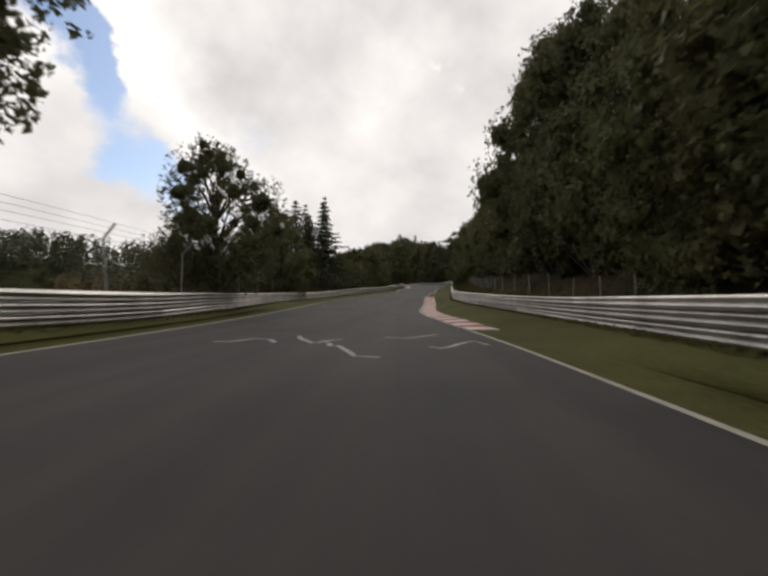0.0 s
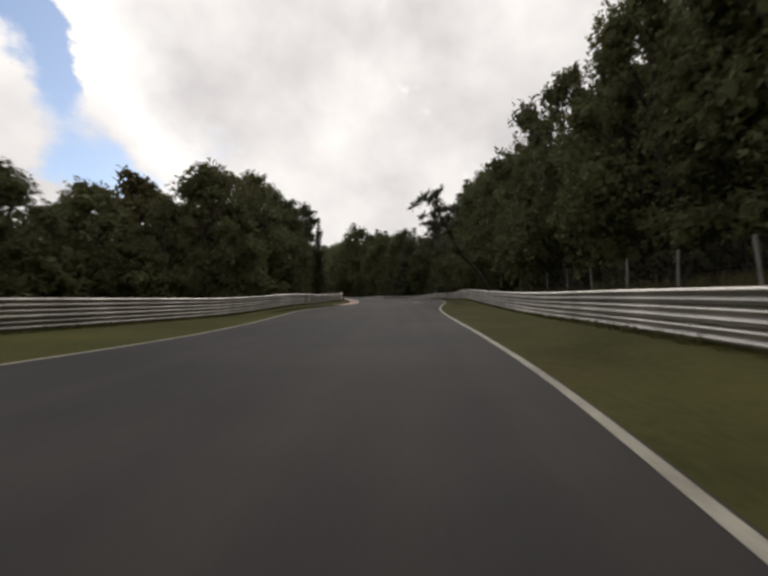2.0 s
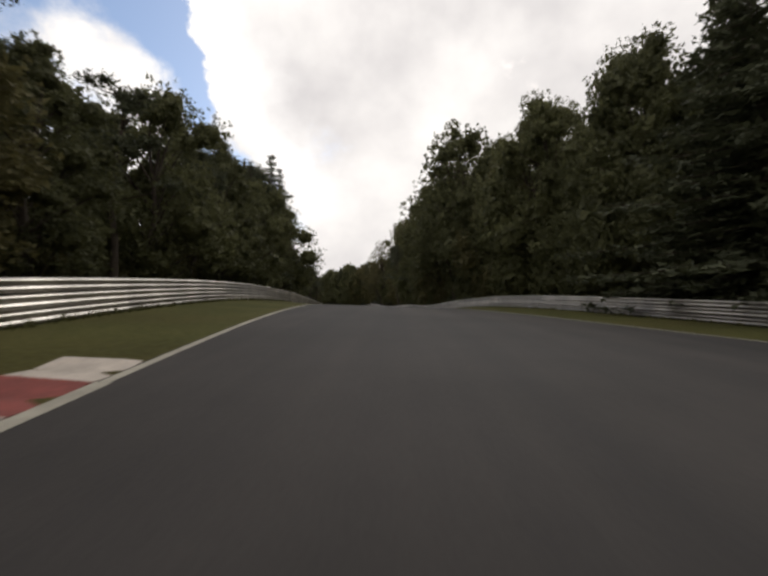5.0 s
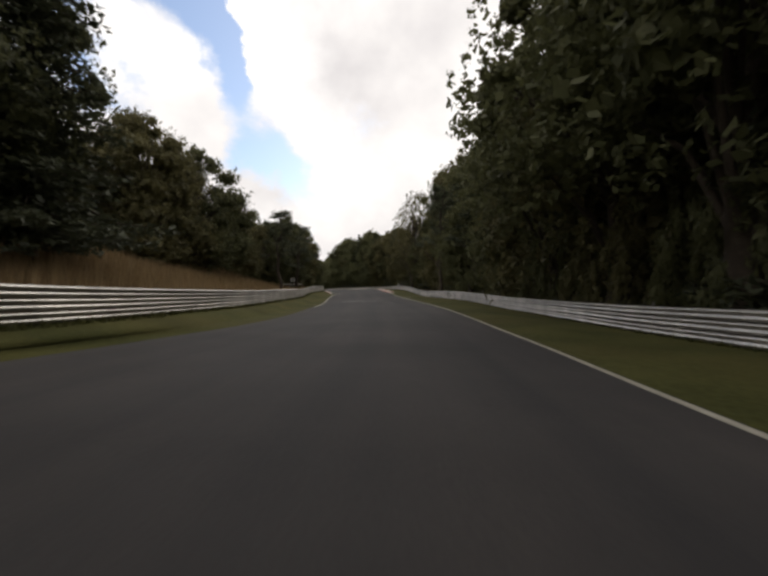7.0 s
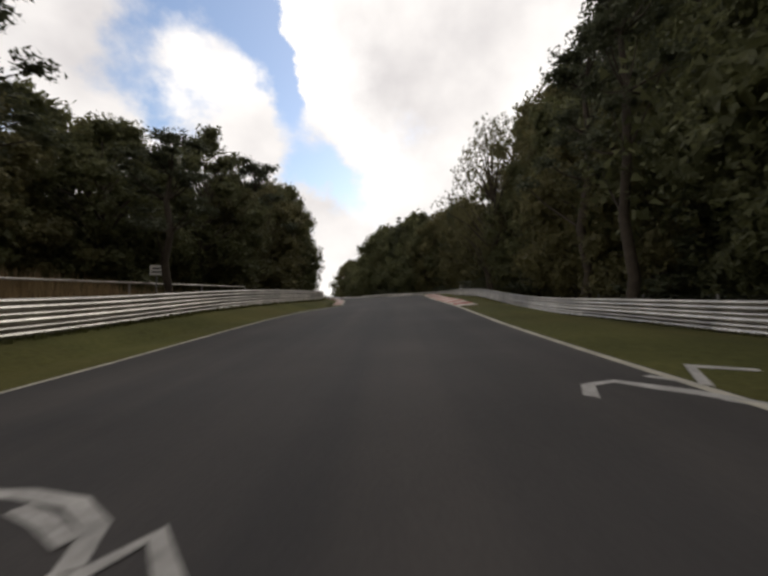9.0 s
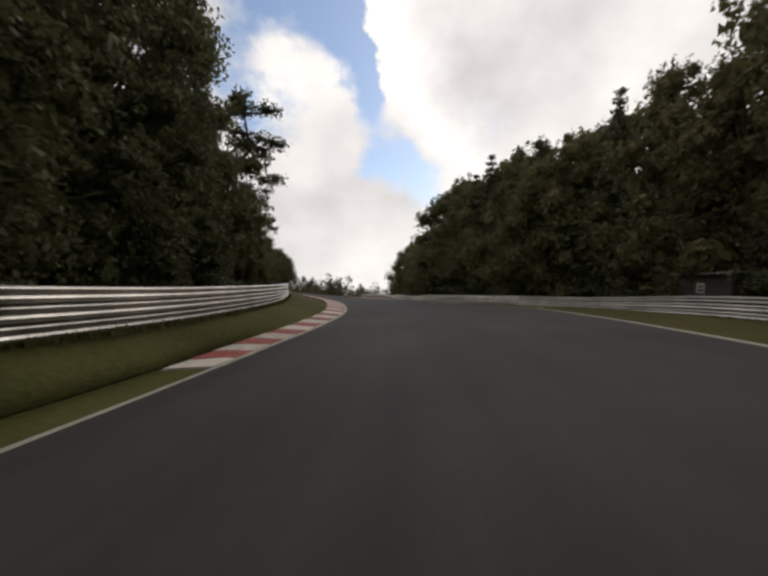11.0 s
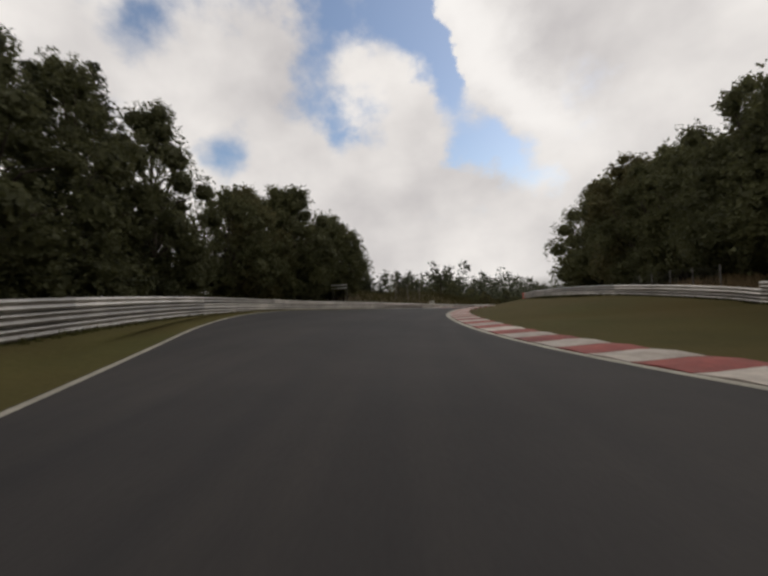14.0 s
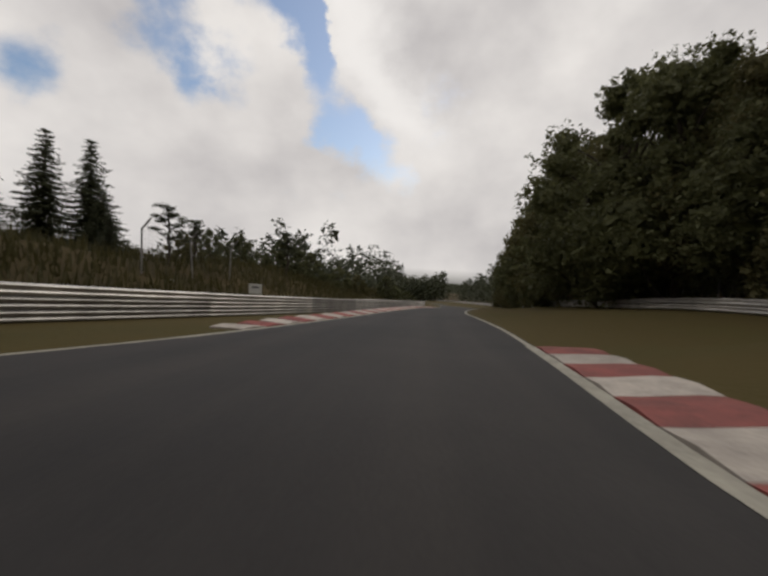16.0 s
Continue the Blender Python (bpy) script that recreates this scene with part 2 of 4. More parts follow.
LINE = material("line_paint", (0.30, 0.28, 0.23), 0.8, vary=0.35, scale=2.0, fine=18, bump=0.15)
BARK = material("bark", (0.055, 0.043, 0.032), 0.9, vary=0.4, scale=3, fine=16, bump=0.7, dist=0.04, spec=0.2)
LEAF = leafy("leaves", (0.070, 0.074, 0.034), (0.134, 0.136, 0.057))
LEAF_WARM = leafy("leaves_turning", (0.082, 0.077, 0.034), (0.153, 0.136, 0.055))
NEEDLE = leafy("needles", (0.048, 0.054, 0.031), (0.088, 0.095, 0.050), 0.25)
PINE = leafy("pine_needles", (0.050, 0.057, 0.034), (0.095, 0.102, 0.055), 0.25)



def each_differs(m, amount):
    """Every piece is a little lighter or darker than the next."""
    n, l = m.node_tree.nodes, m.node_tree.links
    bsdf = n["Principled BSDF"]
    colour = bsdf.inputs["Base Color"].links[0].from_socket
    info, span, times = n.new("ShaderNodeObjectInfo"), n.new("ShaderNodeMapRange"), n.new("ShaderNodeVectorMath")
    span.inputs[3].default_value, span.inputs[4].default_value = 1 - amount, 1 + amount
    times.operation = "SCALE"
    l.new(info.outputs["Random"], span.inputs[0])
    l.new(colour, times.inputs[0])
    l.new(span.outputs[0], times.inputs["Scale"])
    l.new(times.outputs[0], bsdf.inputs["Base Color"])


each_differs(STEEL, 0.32)
each_differs(RED, 0.22)
each_differs(WHITE, 0.22)

# ---- the line that is driven, as a ruler for the place ----
# the ruler along the track, in plan
COURSE = [(0.00, 0.00), (0.59, 17.73), (1.62, 34.21), (3.08, 49.69), (4.86, 64.74), (6.65, 79.21), (8.04, 92.70), (8.45, 104.98), (7.74, 116.30), (6.21, 127.11), (4.37, 137.67), (2.58, 148.11), (0.78, 158.51), (-1.15, 168.89), (-3.34, 179.15), (-5.78, 189.11), (-8.44, 198.53), (-11.35, 207.30), (-14.52, 215.66), (-17.90, 224.02), (-21.40, 232.59), (-25.20, 241.38), (-29.57, 250.16), (-34.60, 258.34), (-40.19, 265.40), (-46.11, 271.22), (-52.19, 276.14), (-58.65, 281.02), (-65.61, 286.82), (-72.49, 293.73), (-78.51, 301.24), (-83.22, 308.88), (-86.73, 316.49)]
KNOT = np.array([(x, y, r[3] - 1.15) for (x, y), r in zip(COURSE, DRIVE)])


def ruler():
    pts = []
    slope = np.gradient(KNOT, axis=0)
    for i in range(len(KNOT) - 1):
        for k in range(20):
            u = k / 20
            pts.append((2 * u**3 - 3 * u**2 + 1) * KNOT[i] + (u**3 - 2 * u**2 + u) * slope[i] + (3 * u**2 - 2 * u**3) * KNOT[i + 1] + (u**3 - u**2) * slope[i + 1])
    pts.append(KNOT[-1])
    # on past the end: a bend to the right, over a crest
    p, yaw, fall = np.array(KNOT[-1]), radians(22.7), radians(-2.2)
    for k in range(260):
        yaw -= radians(0.3) if k < 25 else radians(-0.12) if 60 < k < 180 else 0
        fall = radians(-2.2 - 2.8 * min(1, max(0, (k - 14) / 30)))
        p = p + np.array((-math.sin(yaw), math.cos(yaw), math.tan(fall)))
        pts.append(p)
    # and back behind the start
    ahead = (KNOT[1] - KNOT[0]) / np.linalg.norm(KNOT[1] - KNOT[0])
    back_ = [KNOT[0] - ahead * k for k in range(70, 0, -1)]
    pts = np.array(back_ + pts)
    run = np.r_[0, np.cumsum(np.linalg.norm(np.diff(pts, axis=0), axis=1))]
    run -= run[70]
    even = np.arange(math.ceil(run[0]), run[-1], 1.0)
    line = np.stack([np.interp(even, run, pts[:, k]) for k in range(3)], 1)
    line[:, 2] += np.interp(even, [345, 356, 370, 390, 420], [0, -0.35, -0.85, -1.32, -1.78])
    return even, line


RUN, AXIS = ruler()
_tan = np.gradient(AXIS[:, :2], axis=0)
_tan /= np.linalg.norm(_tan, axis=1)[:, None]
SIDE = np.stack([_tan[:, 1], -_tan[:, 0]], 1)


def profile(*knots):
    """A smooth table through knots (station, value)."""
    q, v = (np.array(k, float) for k in zip(*knots))
    slope = np.gradient(v, q)
    i = np.clip(np.searchsorted(q, RUN) - 1, 0, len(q) - 2)
    w = q[i + 1] - q[i]
    u = np.clip((RUN - q[i]) / w, 0, 1)
    return (2 * u**3 - 3 * u**2 + 1) * v[i] + (u**3 - 2 * u**2 + u) * w * slope[i] + (3 * u**2 - 2 * u**3) * v[i + 1] + (u**3 - u**2) * w * slope[i + 1]


def evenly(*values):
    """A table from values every 5 m along the ruler."""
    return profile(*((-10 + 5 * k, v) for k, v in enumerate(values)))


LEFT_EDGE = evenly(-7.07, -7.07, -7.09, -7.14, -7.27, -7.51, -7.89, -8.41, -8.99, -9.54, -9.93, -10.07, -9.93, -9.50, -8.74, -7.66, -6.57, -6.01, -6.11, -6.55, -6.78, -6.48, -5.79, -4.89, -4.00, -3.23, -2.54, -1.91, -1.88, -2.24, -2.75, -3.25, -3.73, -4.14, -4.46, -4.76, -5.10, -5.52, -6.05, -6.33, -6.25, -5.96, -5.84, -5.90, -5.96, -5.69, -5.52, -5.47, -5.40, -5.09, -4.59, -4.01, -3.75, -3.75, -3.81, -3.59, -2.80, -1.94, -1.47, -1.26, -1.30, -1.46, -1.66, -2.06, -2.93, -4.45, -6.31, -7.81, -8.54, -8.49, -7.77, -6.66, -5.48, -4.72, -4.12, -3.74, -3.47, -3.27, -3.14, -3.10, -3.14, -3.22, -3.31, -3.40, -3.47, -3.53, -3.57, -3.60, -3.63, -3.64, -3.65, -3.66, -3.67)
RIGHT_EDGE = evenly(3.19, 3.18, 3.15, 3.06, 2.84, 2.41, 1.75, 1.14, 0.82, 0.84, 1.02, 1.02, 0.89, 0.85, 1.06, 1.48, 1.91, 1.99, 1.97, 2.03, 2.40, 3.23, 4.31, 5.49, 6.63, 8.05, 9.52, 10.56, 11.04, 10.85, 10.05, 8.87, 7.53, 6.22, 5.08, 4.17, 3.51, 3.07, 2.88, 2.99, 3.21, 3.29, 3.39, 3.49, 3.52, 3.45, 3.28, 3.12, 3.06, 3.03, 3.00, 3.04, 3.45, 4.09, 4.86, 5.70, 6.69, 7.82, 8.84, 9.46, 9.54, 9.12, 8.19, 6.91, 5.48, 4.07, 3.06, 2.30, 1.71, 1.21, 0.73, 0.74, 1.16, 1.37, 1.21, 0.89, 0.92, 1.34, 1.98, 2.70, 3.34, 3.86, 4.22, 4.36, 4.28, 3.97, 3.41, 2.58, 1.56, 0.44, -0.59, -1.34, -1.73)
LEFT_RAIL = evenly(-9.84, -9.68, -9.39, -9.13, -9.06, -9.31, -9.98, -10.96, -12.03, -12.97, -13.66, -14.08, -14.21, -14.06, -13.56, -12.66, -11.51, -10.44, -9.74, -9.40, -9.17, -8.77, -8.14, -7.39, -6.56, -5.61, -4.77, -4.42, -4.68, -5.26, -5.93, -6.62, -7.28, -7.82, -8.25, -8.57, -8.76, -8.81, -8.70, -8.61, -8.62, -8.73, -8.89, -8.99, -8.94, -8.69, -8.46, -8.35, -8.36, -8.26, -7.95, -7.44, -6.87, -6.40, -6.10, -5.87, -5.50, -5.19, -5.06, -4.88, -4.70, -4.62, -4.84, -5.34, -6.13, -7.17, -8.47, -9.79, -10.83, -11.27, -11.14, -10.66, -9.97, -9.27, -8.55, -7.99, -7.69, -7.64, -7.69, -7.74, -7.76, -7.75, -7.72, -7.69, -7.66, -7.63, -7.61, -7.60, -7.60, -7.61, -7.61, -7.62, -7.63)
RIGHT_RAIL = evenly(5.13, 5.15, 5.24, 5.47, 5.83, 6.18, 6.24, 5.90, 5.26, 4.55, 4.17, 4.21, 4.49, 4.62, 4.67, 4.72, 4.83, 5.03, 5.21, 5.38, 5.62, 5.97, 6.52, 7.34, 8.48, 9.83, 11.26, 12.69, 13.82, 14.52, 14.70, 14.37, 13.66, 12.75, 11.72, 10.67, 9.69, 8.82, 8.18, 7.83, 7.78, 8.02, 8.41, 8.78, 9.02, 9.12, 9.14, 9.15, 9.25, 9.42, 9.64, 9.89, 10.29, 10.88, 11.64, 12.56, 13.57, 14.47, 15.03, 15.15, 15.00, 14.89, 15.03, 15.40, 15.92, 16.38, 16.60, 16.48, 15.94, 15.07, 13.99, 12.90, 12.00, 11.50, 11.25, 11.06, 10.83, 10.55, 10.22, 9.93, 9.77, 9.79, 9.96, 10.16, 10.32, 10.41, 10.43, 10.38, 10.27, 10.15, 10.00, 9.82, 9.71)
# the stretch of rail that ends before the next one begins further back
FRONT_RAIL = np.where(RUN < 322, RIGHT_RAIL, profile((322, 15.35), (324, 14.90), (326, 14.25), (328, 13.46), (330, 12.62), (332, 11.82), (334, 11.03), (336, 10.28), (338, 9.53), (340, 8.76), (342, 7.97), (344, 7.11), (346, 6.24), (348, 5.45), (350, 4.83), (352, 4.40)))
STEP_AT = np.where((RUN > 326) & (RUN < 352), FRONT_RAIL, RIGHT_RAIL)
# cross fall of the lane, and how far the verges rise towards the rails
BANK = evenly(-0.033, -0.034, -0.036, -0.039, -0.041, -0.044, -0.047, -0.050, -0.050, -0.048, -0.044, -0.038, -0.029, -0.023, -0.018, -0.011, -0.001, 0.010, 0.018, 0.023, 0.024, 0.025, 0.030, 0.037, 0.041, 0.044, 0.042, 0.034, 0.024, 0.012, -0.003, -0.019, -0.029, -0.032, -0.031, -0.027, -0.022, -0.017, -0.011, -0.002, 0.010, 0.022, 0.033, 0.042, 0.049, 0.057, 0.066, 0.071, 0.071, 0.073, 0.079, 0.093, 0.111, 0.127, 0.134, 0.126, 0.106, 0.079, 0.050, 0.031, 0.017, 0.007, -0.003, -0.016, -0.033, -0.054, -0.069, -0.073, -0.069, -0.058, -0.038, -0.015, 0.007, 0.026, 0.038, 0.044, 0.048, 0.052, 0.055, 0.057, 0.056, 0.051, 0.045, 0.039, 0.034, 0.032, 0.032, 0.033, 0.033, 0.032, 0.031, 0.029, 0.028)
RIGHT_STEP = evenly(0.36, 0.38, 0.40, 0.41, 0.41, 0.42, 0.46, 0.53, 0.60, 0.64, 0.60, 0.51, 0.43, 0.34, 0.32, 0.31, 0.29, 0.19, 0.08, 0.04, 0.08, 0.19, 0.27, 0.29, 0.25, 0.17, 0.08, 0.03, 0.05, 0.05, 0.03, -0.03, -0.06, -0.04, 0.01, 0.09, 0.17, 0.22, 0.22, 0.17, 0.05, -0.11, -0.24, -0.34, -0.40, -0.40, -0.43, -0.53, -0.72, -0.94, -1.15, -1.30, -1.33, -1.26, -1.11, -0.92, -0.70, -0.51, -0.35, -0.24, -0.18, -0.14, -0.10, -0.03, 0.09, 0.30, 0.57, 0.88, 1.13, 1.19, 1.02, 0.74, 0.50, 0.47, 0.50, 0.49, 0.42, 0.34, 0.29, 0.29, 0.30, 0.30, 0.28, 0.26, 0.25, 0.26, 0.29, 0.31, 0.32, 0.31, 0.30, 0.27, 0.25)
LEFT_STEP = evenly(0.20, 0.21, 0.23, 0.24, 0.22, 0.19, 0.15, 0.10, 0.07, 0.03, -0.01, -0.05, -0.09, -0.12, -0.10, -0.02, 0.08, 0.12, 0.09, 0.04, 0.06, 0.14, 0.20, 0.24, 0.31, 0.36, 0.39, 0.38, 0.36, 0.28, 0.18, 0.11, 0.07, 0.08, 0.10, 0.13, 0.17, 0.20, 0.21, 0.25, 0.31, 0.37, 0.41, 0.45, 0.50, 0.54, 0.54, 0.48, 0.42, 0.41, 0.45, 0.53, 0.63, 0.73, 0.79, 0.76, 0.69, 0.58, 0.44, 0.34, 0.30, 0.29, 0.28, 0.23, 0.19, 0.16, 0.04, -0.09, -0.19, -0.22, -0.20, -0.14, -0.08, -0.09, -0.15, -0.22, -0.26, -0.24, -0.19, -0.13, -0.09, -0.05, -0.02, 0, 0.01, 0.02, 0.02, 0.02, 0.02, 0.01, 0, 0, 0)


def at(s, table):
    return float(np.interp(s, RUN, table))


def ground_z(i, l):
    """Height of the ground at station i and offset l (arrays)."""
    z = AXIS[i, 2] + BANK[i] * np.clip(l, -14, 14)
    r = np.clip((l - RIGHT_EDGE[i] - 1.3) / np.maximum(STEP_AT[i] - RIGHT_EDGE[i] - 1.8, 0.5), 0, 1)
    q = np.clip((LEFT_EDGE[i] - 1.3 - l) / np.maximum(LEFT_EDGE[i] - LEFT_RAIL[i] - 1.8, 0.5), 0, 1)
    return z + RIGHT_STEP[i] * r * r * (3 - 2 * r) + LEFT_STEP[i] * q * q * (3 - 2 * q)


def spot(s, l, up=0.0):
    """The place at station s, offset l to the right, on the ground."""
    x, y = (np.interp(s, RUN, AXIS[:, k]) + l * np.interp(s, RUN, SIDE[:, k]) for k in (0, 1))
    i = int(np.clip(round(s - RUN[0]), 0, len(RUN) - 1))
    return Vector((float(x), float(y), float(ground_z(i, np.array(l))) + up))


def heading(s):
    i = int(np.clip(round(s - RUN[0]), 0, len(RUN) - 1))
    return math.atan2(-_tan[i, 0], _tan[i, 1])


def linked(name, verts, faces, mats, parent=None, smooth=False, label="", which=None):
    me = bpy.data.meshes.new(name)
    me.from_pydata([tuple(map(float, v)) for v in verts], [], faces)
    for m in mats if isinstance(mats, (list, tuple)) else [mats]:
        me.materials.append(m)
    if which is not None:
        me.polygons.foreach_set("material_index", which)
    if smooth:
        me.polygons.foreach_set("use_smooth", [True] * len(me.polygons))
    me.update()
    ob = new(name, me)
    if parent:
        ob.parent = parent
    if label:
        tagged(ob, label)
    return ob


def empty(name, where=(0, 0, 0), **tags):
    ob = new(name)
    ob.location = where
    return tagged(ob, **tags)


def part(name, bm, mat, parent, label=""):
    me = bpy.data.meshes.new(name)
    bm.to_mesh(me)
    bm.free()
    me.materials.append(mat)
    ob = new(name, me)
    ob.parent = parent
    if label:
        tagged(ob, label)
    return ob


def strip(name, s0, s1, offsets, mat, lift=0.0, step=1, crown=None, **kw):
    """A ribbon along the ruler; offsets: functions of station index giving l; crown: extra height per column."""
    idx = np.arange(int(s0 - RUN[0]), int(s1 - RUN[0]) + 1, step)
    cols = [np.array(o[idx] if isinstance(o, np.ndarray) else np.full(len(idx), o)) for o in offsets]
    verts, faces = [], []
    for c, l in enumerate(cols):
        xy = AXIS[idx, :2] + l[:, None] * SIDE[idx]
        z = ground_z(idx, l) + lift + (crown[c] if crown else 0)
        verts.append(np.column_stack([xy, z]))
    n = len(idx)
    verts = np.concatenate(verts)
    for c in range(len(cols) - 1):
        for k in range(n - 1):
            faces.append((c * n + k, (c + 1) * n + k, (c + 1) * n + k + 1, c * n + k + 1))
    ob = linked(name, verts, faces, mat, smooth=True, **kw)
    layer = ob.data.uv_layers.new(name="lane")
    across = np.concatenate(cols)
    along = np.tile(RUN[idx], len(cols))
    pick = np.empty(len(ob.data.loops), int)
    ob.data.loops.foreach_get("vertex_index", pick)
    layer.data.foreach_set("uv", np.column_stack([across[pick], along[pick]]).ravel())
    return ob


# ---- ground, road, verges ----
S_END = RUN[-1] - 2


def terrain_height(x, y):
    """Height of the wide ground: follows the road near by, with banks beyond the rails."""
    p = np.column_stack([x, y])
    best, idx = np.full(len(p), 1e9), np.zeros(len(p), int)
    for i in range(0, len(RUN), 3):
        d = ((p - AXIS[i, :2]) ** 2).sum(1)
        m = d < best
        best[m], idx[m] = d[m], i
    off = p - AXIS[idx, :2]
    l = (off * SIDE[idx]).sum(1)
    far = np.sqrt(best)
    s = RUN[idx]
    inside = np.clip(np.minimum(l - LEFT_RAIL[idx] + 1.5, RIGHT_RAIL[idx] + 1.5 - l) / 2, 0, 1) * (far < 26)
    z = ground_z(idx, np.clip(l, LEFT_RAIL[idx] - 3, RIGHT_RAIL[idx] + 3)) - 0.12 - 0.9 * inside
    out = np.where(l < 0, LEFT_RAIL[idx] - l, l - RIGHT_RAIL[idx]) - 1.2
    out = np.clip(np.where(np.abs(l) < far * 0.5, far, out), 0, None)
    rise = np.where(l < 0, np.interp(s, [-70, 20, 60, 175, 190, 225, 250, 290, 330, 350, 400], [0, 0, .02, .02, .33, .33, .12, .03, .03, .40, .34]), np.interp(s, [-70, 10, 30, 90, 110, 150, 200, 300, 330, 360, 420], [.05, .15, .40, .30, .08, .05, -.03, .03, .15, .20, .05]))
    z = z + rise * np.minimum(out, 8)
    z = z + np.where((l < 0) & (s > 90) & (s < 245), 0.10, 0.0) * np.clip(out - 30, 0, 140)
    # the land falls away past the last bend
    past = np.clip((s - 330) / 60, 0, 1) * np.clip((far - 35) / 40, 0, 1)
    z = z * (1 - past) + np.minimum(z, -2.5 - 0.07 * np.clip(far - 60, 0, 400) - 0.045 * np.clip(far - 460, 0, 6000)) * past
    near = np.clip(1 - out / 6, 0, 1)
    z = z + (1 - near) * 0.35 * np.sin(x * 0.21) * np.sin(y * 0.17)
    return z


def make_ground():
    gx = np.unique(np.concatenate([np.arange(-260, 121, 4.0), -260 - 60 * 1.35 ** np.arange(0, 13), 120 + 60 * 1.35 ** np.arange(0, 13)]))
    gy = np.unique(np.concatenate([np.arange(-80, 641, 4.0), -80 - 60 * 1.35 ** np.arange(0, 13), 640 + 60 * 1.35 ** np.arange(0, 13)]))
    X, Y = np.meshgrid(gx, gy)
    z = terrain_height(X.ravel(), Y.ravel())
    nx, ny = len(gx), len(gy)
    faces = [(j * nx + i, j * nx + i + 1, (j + 1) * nx + i + 1, (j + 1) * nx + i) for j in range(ny - 1) for i in range(nx - 1)]
    # beyond the strip of single trees the land is covered by the canopy of the woods
    mx, my = (X[:-1, :-1] + X[1:, 1:]).ravel() / 2, (Y[:-1, :-1] + Y[1:, 1:]).ravel() / 2
    away = np.min([(mx - a[0]) ** 2 + (my - a[1]) ** 2 for a in AXIS[::8]], axis=0) ** 0.5
    ob = linked("ground", np.column_stack([X.ravel(), Y.ravel(), z]), faces, [FOREST_FLOOR, CANOPY], smooth=True, which=(away > 95).astype(int))
    tagged(ob, "dark forest floor with dry grass and leaf litter", "ground", kind="structure")


make_ground()
mid = [LEFT_EDGE + (RIGHT_EDGE - LEFT_EDGE) * k / 6 for k in range(7)]
road = strip("road", -68, S_END, mid, ASPHALT, lift=0.0)
tagged(road, "worn dark grey asphalt race track surface", "road", kind="structure")
for name, cols in (("verge_left", [LEFT_RAIL - 3, LEFT_RAIL - 1.2, LEFT_RAIL, LEFT_RAIL * 0.67 + LEFT_EDGE * 0.33, LEFT_RAIL * 0.33 + LEFT_EDGE * 0.67 - 0.4, LEFT_EDGE - 1.25, LEFT_EDGE + 0.02]), ("verge_right", [RIGHT_EDGE - 0.02, RIGHT_EDGE + 1.25, RIGHT_EDGE * 0.67 + RIGHT_RAIL * 0.33 + 0.4, RIGHT_EDGE * 0.33 + RIGHT_RAIL * 0.67, RIGHT_RAIL, RIGHT_RAIL + 1.2, RIGHT_RAIL + 3])):
    drop = [-1.2, 0.02, 0.02, 0.03, 0.03, 0.0, -0.02]
    v = strip(name, -68, S_END, cols, GRASS, lift=0.0, crown=drop if "left" in name else drop[::-1])
    tagged(v, "strip of mown olive green grass beside the track", "grass verge", kind="structure")


# ---- edge lines ----
def edge_line(s0, s1, table, sign, width=0.13):
    ob = strip("edge_line", s0, s1, [table - sign * 0.10 - width / 2, table - sign * 0.10 + width / 2], LINE, lift=0.006)
    tagged(ob, "faded white painted line along the track edge", "road marking", "edge lines", "structure")


for a0, a1 in ((-68, 104), (143, 176), (212, 263), (297, 350), (402, S_END)):
    edge_line(a0, a1, LEFT_EDGE, -1)
for a0, a1 in ((104, 143), (263, 297), (350, 402)):
    edge_line(a0, a1, LEFT_EDGE, -1, 0.19)
for a0, a1 in ((-68, 300), (352, S_END)):
    edge_line(a0, a1, RIGHT_EDGE, 1)
edge_line(300, 352, RIGHT_EDGE, 1, 0.21)


# ---- kerbs: blocks of red and white, ramped up towards the grass ----
def kerb(s0, s1, table, sign, width, piece=1.0, first=0, flat=0.0):
    thing = empty("kerb", spot(s0, at(s0, table)), label="worn red and white painted concrete kerb at the track edge", category="kerb", group="kerbs along the track")
    count = int((s1 - s0) / piece)
    for k in range(count):
        a0, a1 = s0 + k * piece, s0 + (k + 1) * piece - 0.015
        taper = min(1.0, (k + 1.0) / 4, (count - k) / 4)
        verts = []
        for s in (a0, (a0 + a1) / 2, a1):
            l0 = at(s, table) + sign * 0.02
            for u, h in ((0, -0.1), (0, 0.012), (0.25, 0.03), (0.75, 0.075 * taper + 0.02), (1.0, 0.085 * taper + 0.02), (1.0, -0.1)):
                verts.append(spot(s, l0 + sign * u * width, h) - thing.location)
        faces = []
        for q in range(2):
            for c in range(5):
                f = (q * 6 + c, q * 6 + c + 1, q * 6 + c + 7, q * 6 + c + 6)
                faces.append(f if sign > 0 else f[::-1])
        faces += [tuple(range(6)), tuple(range(17, 11, -1))]
        linked("kerb_block", verts, faces, RED if (k + first) % 2 else WHITE, thing)
    return thing


